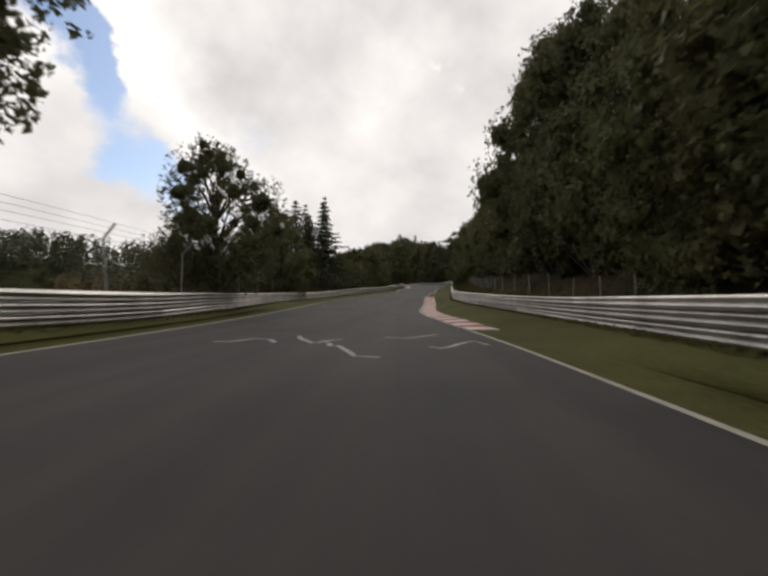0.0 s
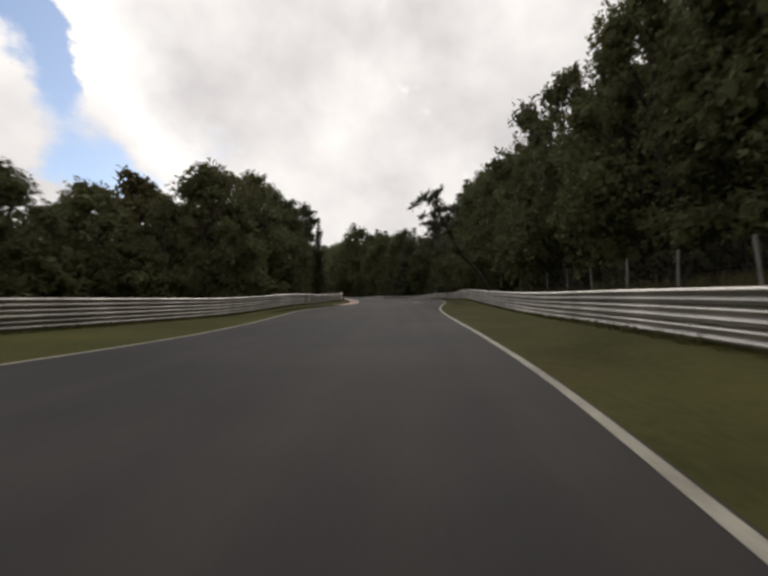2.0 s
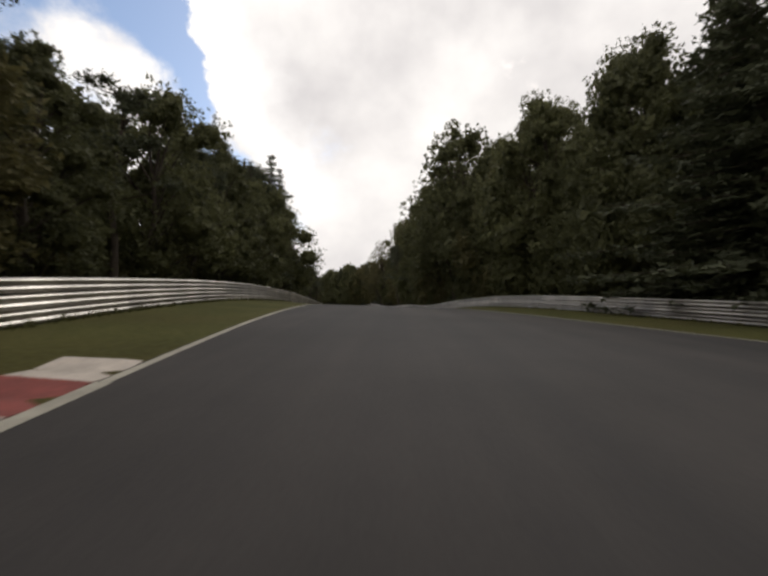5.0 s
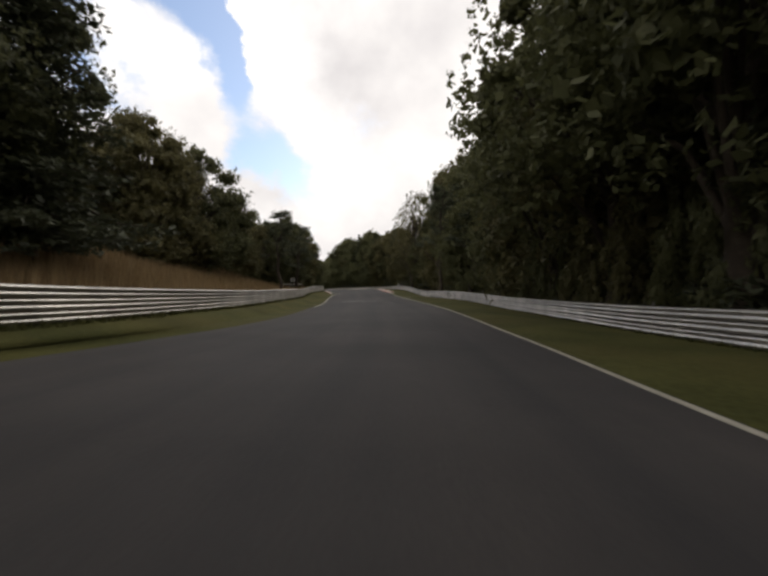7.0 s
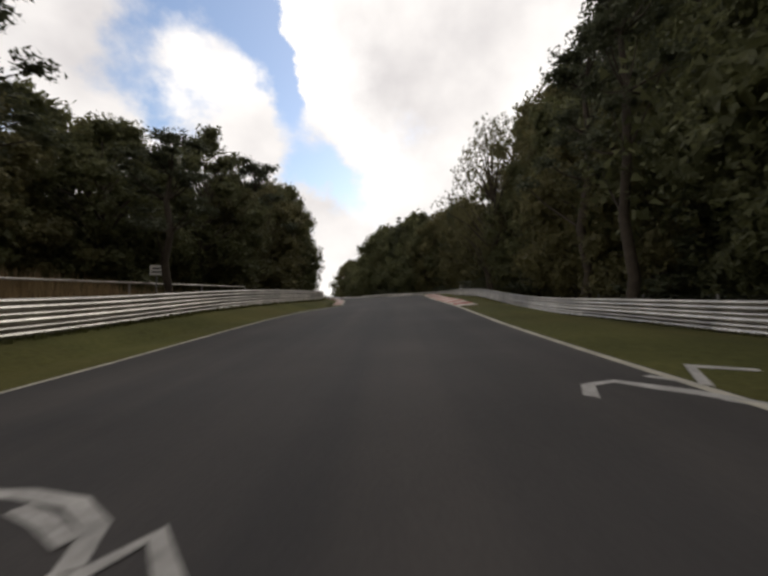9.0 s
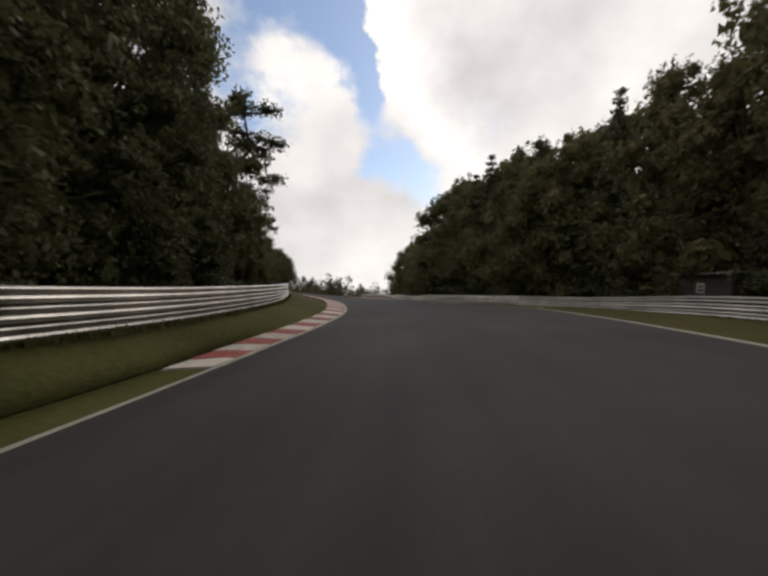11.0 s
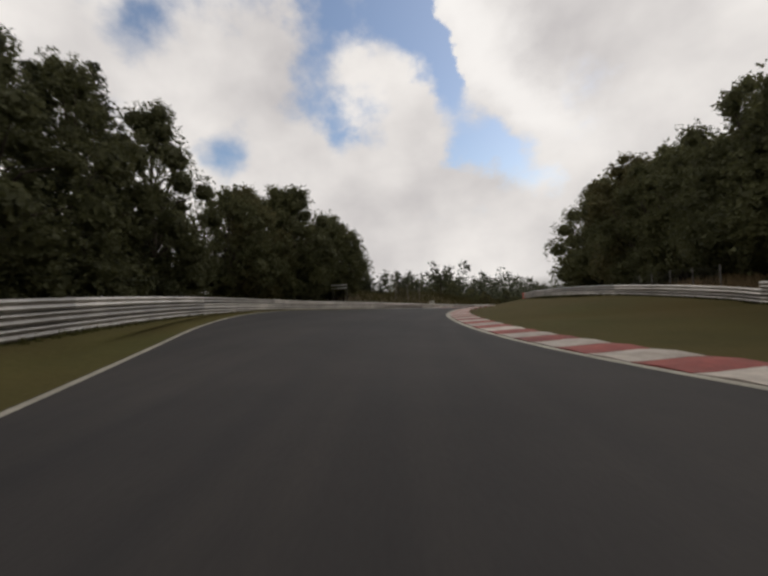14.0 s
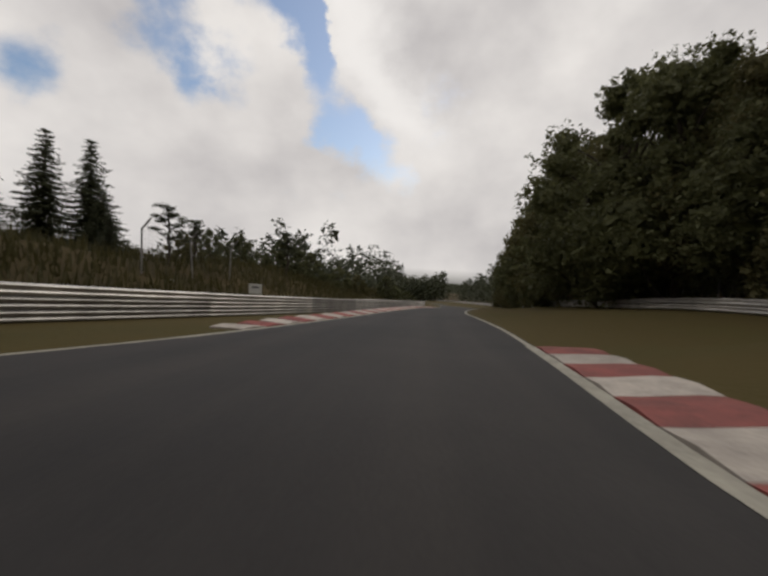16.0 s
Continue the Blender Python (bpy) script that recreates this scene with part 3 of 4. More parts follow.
kerb(15, 56, RIGHT_EDGE, 1, 1.15)
kerb(105, 144, LEFT_EDGE, -1, 1.05)
kerb(236, 259, RIGHT_EDGE, 1, 0.8)
kerb(263, 298, LEFT_EDGE, -1, 0.95)
kerb(300, 352, RIGHT_EDGE, 1, 1.15)
kerb(352, 402, LEFT_EDGE, -1, 0.8)


# ---- guard rails: three corrugated beams on posts ----
WAVE = ((0.004, -0.03), (0.0, 0.0), (0.05, 0.085), (0.095, 0.092), (0.135, 0.012), (0.160, 0.012), (0.200, 0.085), (0.245, 0.092), (0.288, 0.0), (0.292, -0.045))


def guard_rail(table, sign, start=-66.0, stop=None, tall=3, base=0.04, name="guard_rail"):
    thing = empty(name, spot(max(0, start), at(max(0, start), table)), label="weathered galvanised steel guard rail of " + ("three" if tall == 3 else "two") + " stacked beams", category="guard rail", group="guard rails", kind="structure")
    stop = stop or S_END - 8
    count = round((stop - start) / 8)
    length = (stop - start) / count
    for s in (start + length * k for k in range(count)):
        for tier in range(tall):
            verts, faces, n = [], [], 9
            for k in range(n):
                q = s + length * k / (n - 1) + (0.03 if k == n - 1 else 0)
                lap = 0.004 if k == n - 1 else 0
                l0 = at(q, table)
                for h, d in WAVE:
                    verts.append(spot(q, l0 - sign * (d + 0.08 + lap), base + tier * 0.302 + h) - thing.location)
            m = len(WAVE)
            for k in range(n - 1):
                for c in range(m - 1):
                    f = (k * m + c, k * m + c + 1, (k + 1) * m + c + 1, (k + 1) * m + c)
                    faces.append(f if sign > 0 else f[::-1])
            linked("beam", verts, faces, STEEL, thing, smooth=True)
    bm = bmesh.new()
    bmesh.ops.create_cube(bm, size=1.0, matrix=Matrix.Translation((0, 0, 0.30)) @ Matrix.Diagonal((0.09, 0.07, 1.30, 1)))
    bmesh.ops.bevel(bm, geom=bm.edges[:], offset=0.01, segments=1, affect="EDGES")
    first = part("post", bm, STEEL_DARK, thing)
    for k in range(2 * count + 1):
        s = start + length * k / 2
        post = first if k == 0 else first.copy()
        if k:
            scene.collection.objects.link(post)
        post.location = spot(s, at(s, table), -0.31 * (3 - tall)) - thing.location
        post.rotation_euler = (0, 0, heading(s))
    return thing


guard_rail(LEFT_RAIL, -1)
guard_rail(FRONT_RAIL, 1, -66.0, 326.0)
guard_rail(FRONT_RAIL, 1, 326.0, 350.4, tall=2)
guard_rail(RIGHT_RAIL, 1, 346.0, tall=2)


# ---- fences, huts, boards and paint ----
def box(bm, size, at_=(0, 0, 0), turn=(0, 0, 0), bevel=0.0):
    made = bmesh.ops.create_cube(bm, size=1.0, matrix=Matrix.LocRotScale(Vector(at_), Euler(turn), Vector(size)))
    if bevel:
        edges = {e for v in made["verts"] for e in v.link_edges}
        bmesh.ops.bevel(bm, geom=list(edges), offset=bevel, segments=1, affect="EDGES")


def mesh_of(*boxes):
    bm = bmesh.new()
    for b in boxes:
        box(bm, *b)
    return bm


WIRE = material("fence_wire", (0.12, 0.12, 0.11), 0.6, 0.5, vary=0.2, bump=0)
POST_GREY = material("fence_post_concrete", (0.20, 0.19, 0.175), 0.85, vary=0.25, scale=4, fine=25, bump=0.2)
BOARD_WHITE = material("white_board", (0.55, 0.54, 0.50), 0.6, vary=0.12, scale=5, fine=30, bump=0.05)
BOARD_DARK = material("dark_print", (0.03, 0.03, 0.03), 0.6, vary=0.2, bump=0)
HUT_WOOD = material("dark_stained_wood", (0.035, 0.030, 0.024), 0.85, vary=0.35, scale=3, fine=30, bump=0.3)
ROOF_TIN = material("grey_roof_sheet", (0.20, 0.20, 0.19), 0.6, 0.3, vary=0.25, scale=2, fine=20, bump=0.1)
RED_PANEL = material("red_rail_paint", (0.62, 0.075, 0.03), 0.55, vary=0.2, scale=2, fine=20, bump=0.05)
CHALK = material("worn_chalk_paint", (0.27, 0.26, 0.245), 0.9, vary=0.4, scale=3.0, fine=14, bump=0.1)


def fence(s0, s1, table, side, beyond, height, angled=False, gap=3.2, base=0.0):
    """Posts with a wire mesh between them; angled: the top leans out and carries strands."""
    thing = empty("wire_fence", spot(s0, at(s0, table) + side * beyond), label="wire mesh fence on grey posts behind the guard rail", category="fence", group="track fences")
    n = int((s1 - s0) / gap)
    tops = []
    bm = mesh_of(((0.07, 0.07, height + 0.6), (0, 0, height / 2 - 0.3), (0, 0, 0), 0.012))
    if angled:
        box(bm, (0.07, 0.07, 0.75), (side * -0.23, 0, height + 0.25), (0, side * -0.75, 0), 0.01)
    first = part("post", bm, POST_GREY, thing)
    feet = []
    for k in range(n + 1):
        s = s0 + k * gap
        p = spot(s, at(s, table) + side * beyond)
        p.z = ground_at(p.x, p.y) + base
        feet.append((p, heading(s)))
        post = first if k == 0 else first.copy()
        if k:
            scene.collection.objects.link(post)
        post.location = p - thing.location
        post.rotation_euler = (math.sin(k * 7.3) * 0.05, math.sin(k * 4.1) * 0.05, heading(s))
    verts, faces = [], []

    def wire(a_, b_, r=0.005):
        d = (b_ - a_).normalized()
        u = d.orthogonal().normalized() * r
        v = d.cross(u)
        i = len(verts)
        for q in (a_, b_):
            verts.extend((q + u, q - u * 0.5 + v * 0.87, q - u * 0.5 - v * 0.87))
        for j in range(3):
            faces.append((i + j, i + (j + 1) % 3, i + 3 + (j + 1) % 3, i + 3 + j))

    for k in range(n):
        (p0, h0), (p1, h1) = feet[k], feet[k + 1]
        p0, p1 = p0 - thing.location, p1 - thing.location
        for j in range(11):
            up = Vector((0, 0, 0.05 + (height - 0.1) * j / 10))
            wire(p0 + up, p1 + up, 0.006 if j in (0, 5, 10) else 0.0035)
        for j in range(16):
            b_ = p0.lerp(p1, j / 16)
            wire(b_ + Vector((0, 0, 0.05)), b_ + Vector((0, 0, height - 0.05)), 0.0035)
        if angled:
            for j in range(3):
                lean = Matrix.Rotation(h0, 3, "Z") @ Vector((side * -0.16 * (j + 1), 0, height + 0.17 * (j + 1)))
                wire(p0 + lean, p1 + lean, 0.006)
    linked("wire_mesh", verts, faces, WIRE, thing)
    return thing


def ground_at(x, y):
    return float(terrain_height(np.array([x]), np.array([y]))[0])


fence(18, 100, RIGHT_RAIL, 1, 4.0, 1.5)
fence(8, 76, LEFT_RAIL, -1, 1.8, 2.9, angled=True, gap=5.5, base=0.1)
fence(338, 398, RIGHT_RAIL, 1, 2.6, 1.6)
fence(196, 240, RIGHT_RAIL, 1, 1.6, 1.15, gap=4.0)
fence(296, 330, RIGHT_RAIL, 1, 3.0, 1.4, gap=3.5)


def marker_board(s, l, height, wide=0.55, tall=0.4, bars=2):
    """A small white board on a post, its writing too far off to read."""
    p = spot(s, l)
    p.z = min(p.z, ground_at(p.x, p.y))
    thing = empty("marker_board", p, label="small white marker board on a thin steel post", category="sign", group="marker boards")
    thing.rotation_euler = (0, 0, heading(s))
    part("post", mesh_of(((0.05, 0.05, height + 0.3), (0, 0.03, height / 2 - 0.2), (0, 0, 0), 0.006)), STEEL_DARK, thing)
    board = part("board", mesh_of(((wide, 0.025, tall), (0, 0, height), (0, 0, 0), 0.008)), BOARD_WHITE, thing)
    for k in range(bars):
        part("bar", mesh_of(((wide * (0.7 if k else 0.55), 0.006, tall * 0.16), (0, -0.015, height + tall * (0.18 - 0.36 * k)))), BOARD_DARK, board, "dark printed bar")


marker_board(138.5, at(138, RIGHT_RAIL) + 1.2, 1.5, 0.6, 0.45)
marker_board(273, at(273, RIGHT_RAIL) + 1.2, 1.5, 0.45, 0.5)
marker_board(236, at(236, LEFT_RAIL) - 2.2, 2.0, 0.6, 0.45)
marker_board(362, at(362, LEFT_RAIL) - 1.6, 1.25, 0.7, 0.5, 1)
marker_board(361, at(361, LEFT_RAIL) - 5.5, 1.4, 0.6, 0.45, 1)
fence(360, 366, LEFT_RAIL, -1, 6.0, 2.0, angled=True, gap=3)


def marshal_hut(s, l):
    p = spot(s, l)
    p.z = ground_at(p.x, p.y)
    thing = empty("marshal_hut", p, label="dark wooden marshal shelter with a flat grey roof edge", category="hut")
    thing.rotation_euler = (0, 0, heading(s) + radians(90))
    part("wall", mesh_of(((2.9, 0.1, 2.4), (0, 1.0, 1.2), (0, 0, 0), 0.01)), HUT_WOOD, thing)
    for x in (-1.45, 1.45):
        part("side_wall", mesh_of(((0.1, 2.0, 2.35), (x, 0, 1.18), (0, 0, 0), 0.01)), HUT_WOOD, thing)
    part("front_panel", mesh_of(((2.8, 0.08, 1.15), (0, -1.0, 0.58), (0, 0, 0), 0.01)), HUT_WOOD, thing)
    part("roof", mesh_of(((3.5, 2.7, 0.09), (0, 0, 2.46), (radians(-5), 0, 0), 0.015)), ROOF_TIN, thing, "grey sheet roof")
    for x in (-1.4, 0.0, 1.4):
        part("post", mesh_of(((0.1, 0.1, 2.3), (x, -1.02, 1.15), (0, 0, 0), 0.01)), HUT_WOOD, thing)


marshal_hut(274, at(274, RIGHT_RAIL) + 3.5)


def bar_frame(s0, s1, beyond, height):
    """A long rail of pipe on uprights, on the bank behind the guard rail."""
    p0, p1 = spot(s0, at(s0, LEFT_RAIL) - beyond), spot(s1, at(s1, LEFT_RAIL) - beyond)
    p0.z, p1.z = ground_at(p0.x, p0.y), ground_at(p1.x, p1.y)
    thing = empty("pipe_barrier", p0, label="long horizontal steel pipe on uprights on the grassy bank", category="barrier")
    way = p1 - p0
    part("top_pipe", mesh_of(((0.07, way.length, 0.07), tuple(way / 2 + Vector((0, 0, height))), (math.asin(way.z / way.length), 0, math.atan2(-way.x, way.y)), 0.015)), STEEL, thing)
    for k in range(4):
        q = way * k / 3
        part("upright", mesh_of(((0.07, 0.07, height + 0.4), (q.x, q.y, q.z + height / 2 - 0.2), (0, 0, 0), 0.01)), STEEL, thing)


bar_frame(229, 246, 2.6, 1.3)


def viewing_board(s, beyond):
    p = spot(s, at(s, LEFT_RAIL) - beyond)
    p.z = ground_at(p.x, p.y)
    thing = empty("slatted_board", p, label="pale slatted board on posts among dark trees", category="board")
    thing.rotation_euler = (0, 0, heading(s))
    for k in range(2):
        part("slat", mesh_of(((1.9, 0.05, 0.13), (0, 0, 2.45 + 0.3 * k), (0, 0, 0), 0.01)), BOARD_WHITE, thing)
    for x in (-0.8, 0.8):
        part("post", mesh_of(((0.09, 0.09, 3.1), (x, 0.07, 1.35), (0, 0, 0), 0.01)), HUT_WOOD, thing)


viewing_board(343.5, 1.4)


def rail_cover(s0, s1):
    """A bright red skin over the three beams of the guard rail."""
    thing = empty("rail_cover", spot(s0, at(s0, FRONT_RAIL)), label="bright red painted panel fixed over the guard rail", category="panel", group="red panels on the guard rail")
    for tier in range(2):
        verts, faces, m = [], [], len(WAVE)
        for k in range(5):
            s = s0 + (s1 - s0) * k / 4
            for h, d in WAVE:
                verts.append(spot(s, at(s, FRONT_RAIL) - d - 0.092, 0.06 + tier * 0.315 + h) - thing.location)
        for k in range(4):
            for c in range(m - 1):
                faces.append((k * m + c, k * m + c + 1, (k + 1) * m + c + 1, (k + 1) * m + c))
        linked("panel", verts, faces, RED_PANEL, thing, smooth=True)


rail_cover(349.4, 350.35)
rail_cover(348.6, 348.75)


def stroke(points, width):
    """A worn brush stroke of paint on the asphalt, given as stations and offsets."""
    verts, faces = [], []
    for k, (s, l) in enumerate(points):
        s2, l2 = points[min(k + 1, len(points) - 1)]
        s1, l1 = points[max(k - 1, 0)]
        d = Vector((s2 - s1, l2 - l1)).normalized()
        for e in (-0.5, 0.5):
            verts.append(spot(s + d.y * e * width, l - d.x * e * width, 0.006))
    for k in range(len(points) - 1):
        faces.append((2 * k, 2 * k + 1, 2 * k + 3, 2 * k + 2))
    ob = linked("painted_mark", verts, faces, CHALK)
    tagged(ob, "faded chalk white paint stroke on the asphalt", "road marking", "painted strokes on the asphalt", "structure")


rng_paint = random.Random(11)
# six slanting bars across the lane
for k in range(6):
    w = 1.35 - 0.11 * k
    z = 0.3 * (-1) ** k
    stroke([(175.4 + 1.15 * k - z, -0.55 - w), (175.4 + 1.15 * k + 0.1, -0.5), (175.4 + 1.15 * k + z, -0.45 + w)], 0.10)
ring = [(220.4 + 0.75 * math.sin(q * 0.45), -2.5 + 1.15 * math.cos(q * 0.45)) for q in range(15)]
stroke(ring, 0.13)
for q in range(4):
    stroke([(220.2 + 0.25 * q, -3.15 + 0.35 * q), (220.5 + 0.1 * q, -2.85 + 0.35 * q), (220.0 + 0.2 * q, -2.55 + 0.35 * q)], 0.12)
# two pale worn patches before the left-hand bend
stroke([(109.4, 1.3), (109.8, 2.4), (109.5, 3.5)], 0.4)
stroke([(107.5, 2.4), (107.4, 3.3), (107.0, 4.4)], 0.35)
# scrawls that cannot be read
for s, l, n in ((8.9, -4.6, 5), (10.6, -3.0, 5), (9.3, -1.9, 6), (11.0, -0.6, 5), (9.2, 0.6, 6), (32.5, -7.6, 3), (36.0, -5.8, 4), (222.4, 1.9, 5), (223.2, 2.9, 4), (220.0, -1.5, 4), (216.4, 0.1, 4), (274.5, 8.2, 3), (108.5, 3.0, 3), (106.6, 4.3, 3)):
    p, q = s, l
    pts = []
    for k in range(n):
        pts.append((p, q))
        p += rng_paint.uniform(-0.9, 0.9)
        q += rng_paint.uniform(0.15, 0.55)
    stroke(pts, 0.14)


# ---- trees ----
def tube(verts, faces, path, radii, sides=7):
    base = len(verts)
    for k, (p, r) in enumerate(zip(path, radii)):
        ahead = (path[min(k + 1, len(path) - 1)] - path[max(k - 1, 0)]).normalized()
        u = ahead.orthogonal().normalized()
        v = ahead.cross(u)
        for j in range(sides):
            t = 2 * math.pi * j / sides
            verts.append(p + (u * math.cos(t) + v * math.sin(t)) * r)
    for k in range(len(path) - 1):
        for j in range(sides):
            a0, a1 = base + k * sides + j, base + k * sides + (j + 1) % sides
            faces.append((a0, a1, a1 + sides, a0 + sides))


def tuft(verts, faces, p, size, rng, n=6, flat=1.0, slim=0.55, full=False):
    """A small clump of pointed leaves round p."""
    px_, py_, pz_ = p
    for _ in range(n):
        a_, b_ = rng.uniform(0, 6.283), rng.uniform(-1, 1)
        c_ = math.sqrt(1 - b_ * b_)
        ux, uy, uz = c_ * math.cos(a_), c_ * math.sin(a_), b_ * flat
        t_ = rng.uniform(0, 6.283)
        vx, vy, vz = math.cos(t_) * slim, math.sin(t_) * slim, rng.uniform(-slim, slim) * flat
        h = size * rng.uniform(0.6, 1.25)
        cx = px_ + rng.uniform(-1, 1) * size * 1.3
        cy = py_ + rng.uniform(-1, 1) * size * 1.3
        cz = pz_ + rng.uniform(-1, 1) * size * 1.3 * flat
        b = len(verts)
        verts.append((cx - vx * h, cy - vy * h, cz - vz * h))
        verts.append((cx + vx * h, cy + vy * h, cz + vz * h))
        verts.append((cx + ux * h * 1.5, cy + uy * h * 1.5, cz + uz * h * 1.5))
        if full:
            verts.append((cx - ux * h * 0.9, cy - uy * h * 0.9, cz - uz * h * 0.9))
            faces.append((b, b + 3, b + 1, b + 2))
        else:
            faces.append((b, b + 1, b + 2))


def mass(verts, faces, c, rx, rz, rng, n=170):
    """The dense inside of a clump: a shell of overlapping leaf sprays that no sky shows through."""
    size = math.sqrt(170 / n)
    for k in range(n):
        z = 1 - 2 * (k + 0.5) / n
        t = k * 2.39996 + rng.uniform(-0.3, 0.3)
        w = math.sqrt(1 - z * z)
        d = Vector((w * math.cos(t), w * math.sin(t), z))
        p = Vector(c) + Vector((d.x * rx, d.y * rx, d.z * rz)) * rng.uniform(0.72, 1.12)
        face = (d + Vector((rng.uniform(-0.7, 0.7), rng.uniform(-0.7, 0.7), rng.uniform(-0.7, 0.7)))).normalized()
        u = face.orthogonal().normalized()
        u = (Matrix.Rotation(rng.uniform(0, 6.28), 3, face) @ u) * rx * size * rng.uniform(0.24, 0.40)
        v = face.cross(u) * rng.uniform(0.55, 0.9)
        i = len(verts)
        verts.extend((p - u, p - v + face * rx * 0.05, p + u, p + v + face * rx * 0.05))
        faces.append((i, i + 1, i + 2, i + 3))


def broadleaf(seed, clumps, wide=0.34, low=0.16, leaf=0.16, lobes_n=22, high=0.92, full=False, core=0.46, sprays=150):
    """A tree 10 m high: trunk with limbs, and a crown of leaf clumps round their ends."""
    rng = random.Random(seed)
    tv, tf, lv, lf = [], [], [], []
    trunk = [Vector((rng.uniform(-.15, .15), rng.uniform(-.15, .15), k * 1.4 - 0.3)) for k in range(6)]
    tube(tv, tf, trunk, [0.24, 0.20, 0.17, 0.13, 0.09, 0.04], 8)
    lobes = []
    for k in range(lobes_n):
        f = (k + rng.random()) / lobes_n
        z = 10 * (low + (high - low) * f)
        a_ = k * 2.4 + rng.uniform(-.5, .5)
        reach = 10 * wide * (math.sin(math.pi * min(1, 0.18 + 0.80 * f)) ** 0.7) * rng.uniform(0.5, 1.05)
        end = Vector((math.cos(a_) * reach, math.sin(a_) * reach, z))
        root = trunk[min(4, max(0, int(z / 1.4 - 1)))]
        midp = root.lerp(end, 0.5) + Vector((rng.uniform(-.2, .2), rng.uniform(-.2, .2), rng.uniform(0.1, 0.5)))
        tube(tv, tf, [root, midp, end], [0.075, 0.05, 0.015], 5)
        lobes.append((end, rng.uniform(0.65, 1.35) * (1.2 - 0.45 * f) * (wide / 0.32)))
    for k in range(3):
        lobes.append((Vector((rng.uniform(-.9, .9), rng.uniform(-.9, .9), 9.0 + 0.3 * k)), rng.uniform(0.5, 0.9)))
    weight = [r * r for _, r in lobes]
    for c, r in rng.choices(lobes, weight, k=clumps):
        d = Vector((rng.gauss(0, 1), rng.gauss(0, 1), rng.gauss(0, 1) * 0.8)).normalized()
        p = c + d * r * rng.uniform(0.42, 1.0) ** 0.5 * rng.uniform(0.85, 1.12)
        tuft(lv, lf, p, leaf * rng.uniform(0.7, 1.25), rng, 6, slim=0.8, full=full)
    if core:
        for c, r in lobes:
            mass(lv, lf, c, r * core, r * core * 0.85, rng, sprays)
            for _ in range(sprays // 12):
                d = Vector((rng.gauss(0, 1), rng.gauss(0, 1), rng.gauss(0, 1))).normalized()
                tuft(lv, lf, c + d * r * core * 1.1, leaf * 1.15, rng, 6, slim=0.8, full=full)
    return tv, tf, lv, lf


def spruce(seed, tiers=30, wide=0.17, thin=1.0, droop=0.3):
    rng = random.Random(seed)
    tv, tf, lv, lf = [], [], [], []
    trunk = [Vector((0, 0, -0.3)), Vector((0.03, 0, 3.3)), Vector((0, 0.03, 6.6)), Vector((0, 0, 9.9))]
    tube(tv, tf, trunk, [0.17, 0.13, 0.08, 0.01], 7)
    for k in range(tiers):
        f = k / (tiers - 1)
        z = 1.0 + 8.8 * f
        reach = 10 * wide * (1 - f) ** 0.85 * rng.uniform(0.75, 1.2) + 0.08
        n_b = max(5, int(12 * (1 - f * 0.6) * thin))
        for j in range(n_b):
            a_ = j * 2 * math.pi / n_b + rng.uniform(-.4, .4)
            rr = reach * rng.uniform(0.55, 1.2)
            root = Vector((0, 0, z))
            sag = rr * rng.uniform(0.6, 1.4) * droop
            midp = Vector((math.cos(a_) * rr * 0.6, math.sin(a_) * rr * 0.6, z - sag * 0.75))
            tip = Vector((math.cos(a_) * rr, math.sin(a_) * rr, z - sag * 0.8))
            tube(tv, tf, [root, midp, tip], [0.03, 0.02, 0.005], 3)
            n = max(2, int(rr / 0.13))
            for q in range(n):
                g = (q + 1.0) / n
                p = root.lerp(midp, g / 0.6) if g < 0.6 else midp.lerp(tip, (g - 0.6) / 0.4)
                tuft(lv, lf, p + Vector((0, 0, -0.06)), 0.17 * (1.15 - 0.4 * g), rng, 5 + int(3 * thin), 0.6, 0.5)
    return tv, tf, lv, lf


def pine(seed, plates=30, low=4.2):
    """A tall bare stem, crooked limbs and flat plates of needles near the top."""
    rng = random.Random(seed)
    tv, tf, lv, lf = [], [], [], []
    trunk = [Vector((rng.uniform(-.25, .25), rng.uniform(-.25, .25), k * 1.6 - 0.3)) for k in range(7)]
    tube(tv, tf, trunk, [0.17, 0.155, 0.14, 0.12, 0.10, 0.07, 0.03], 8)
    for k in range(plates):
        f = rng.random() ** 0.75
        z = low + (9.6 - low) * f
        a_ = rng.uniform(0, 6.28)
        reach = rng.uniform(0.35, 2.1) * (1.1 - 0.6 * f)
        end = Vector((math.cos(a_) * reach, math.sin(a_) * reach, z + reach * 0.15))
        root = trunk[min(6, int((z + 0.3) / 1.6))]
        tube(tv, tf, [root, root.lerp(end, 0.6) + Vector((0, 0, -0.12)), end], [0.045, 0.028, 0.01], 4)
        size = rng.uniform(0.30, 0.55)
        mass(lv, lf, end, size * 0.35, size * 0.16, rng, 60)
        for q in range(40):
            b_ = rng.uniform(0, 6.28)
            g = size * math.sqrt(rng.random()) * 1.1
            p = end + Vector((math.cos(b_) * g, math.sin(b_) * g, rng.gauss(0.04, .13)))
            tuft(lv, lf, p, 0.10, rng, 5, 0.8, 0.5)
    return tv, tf, lv, lf


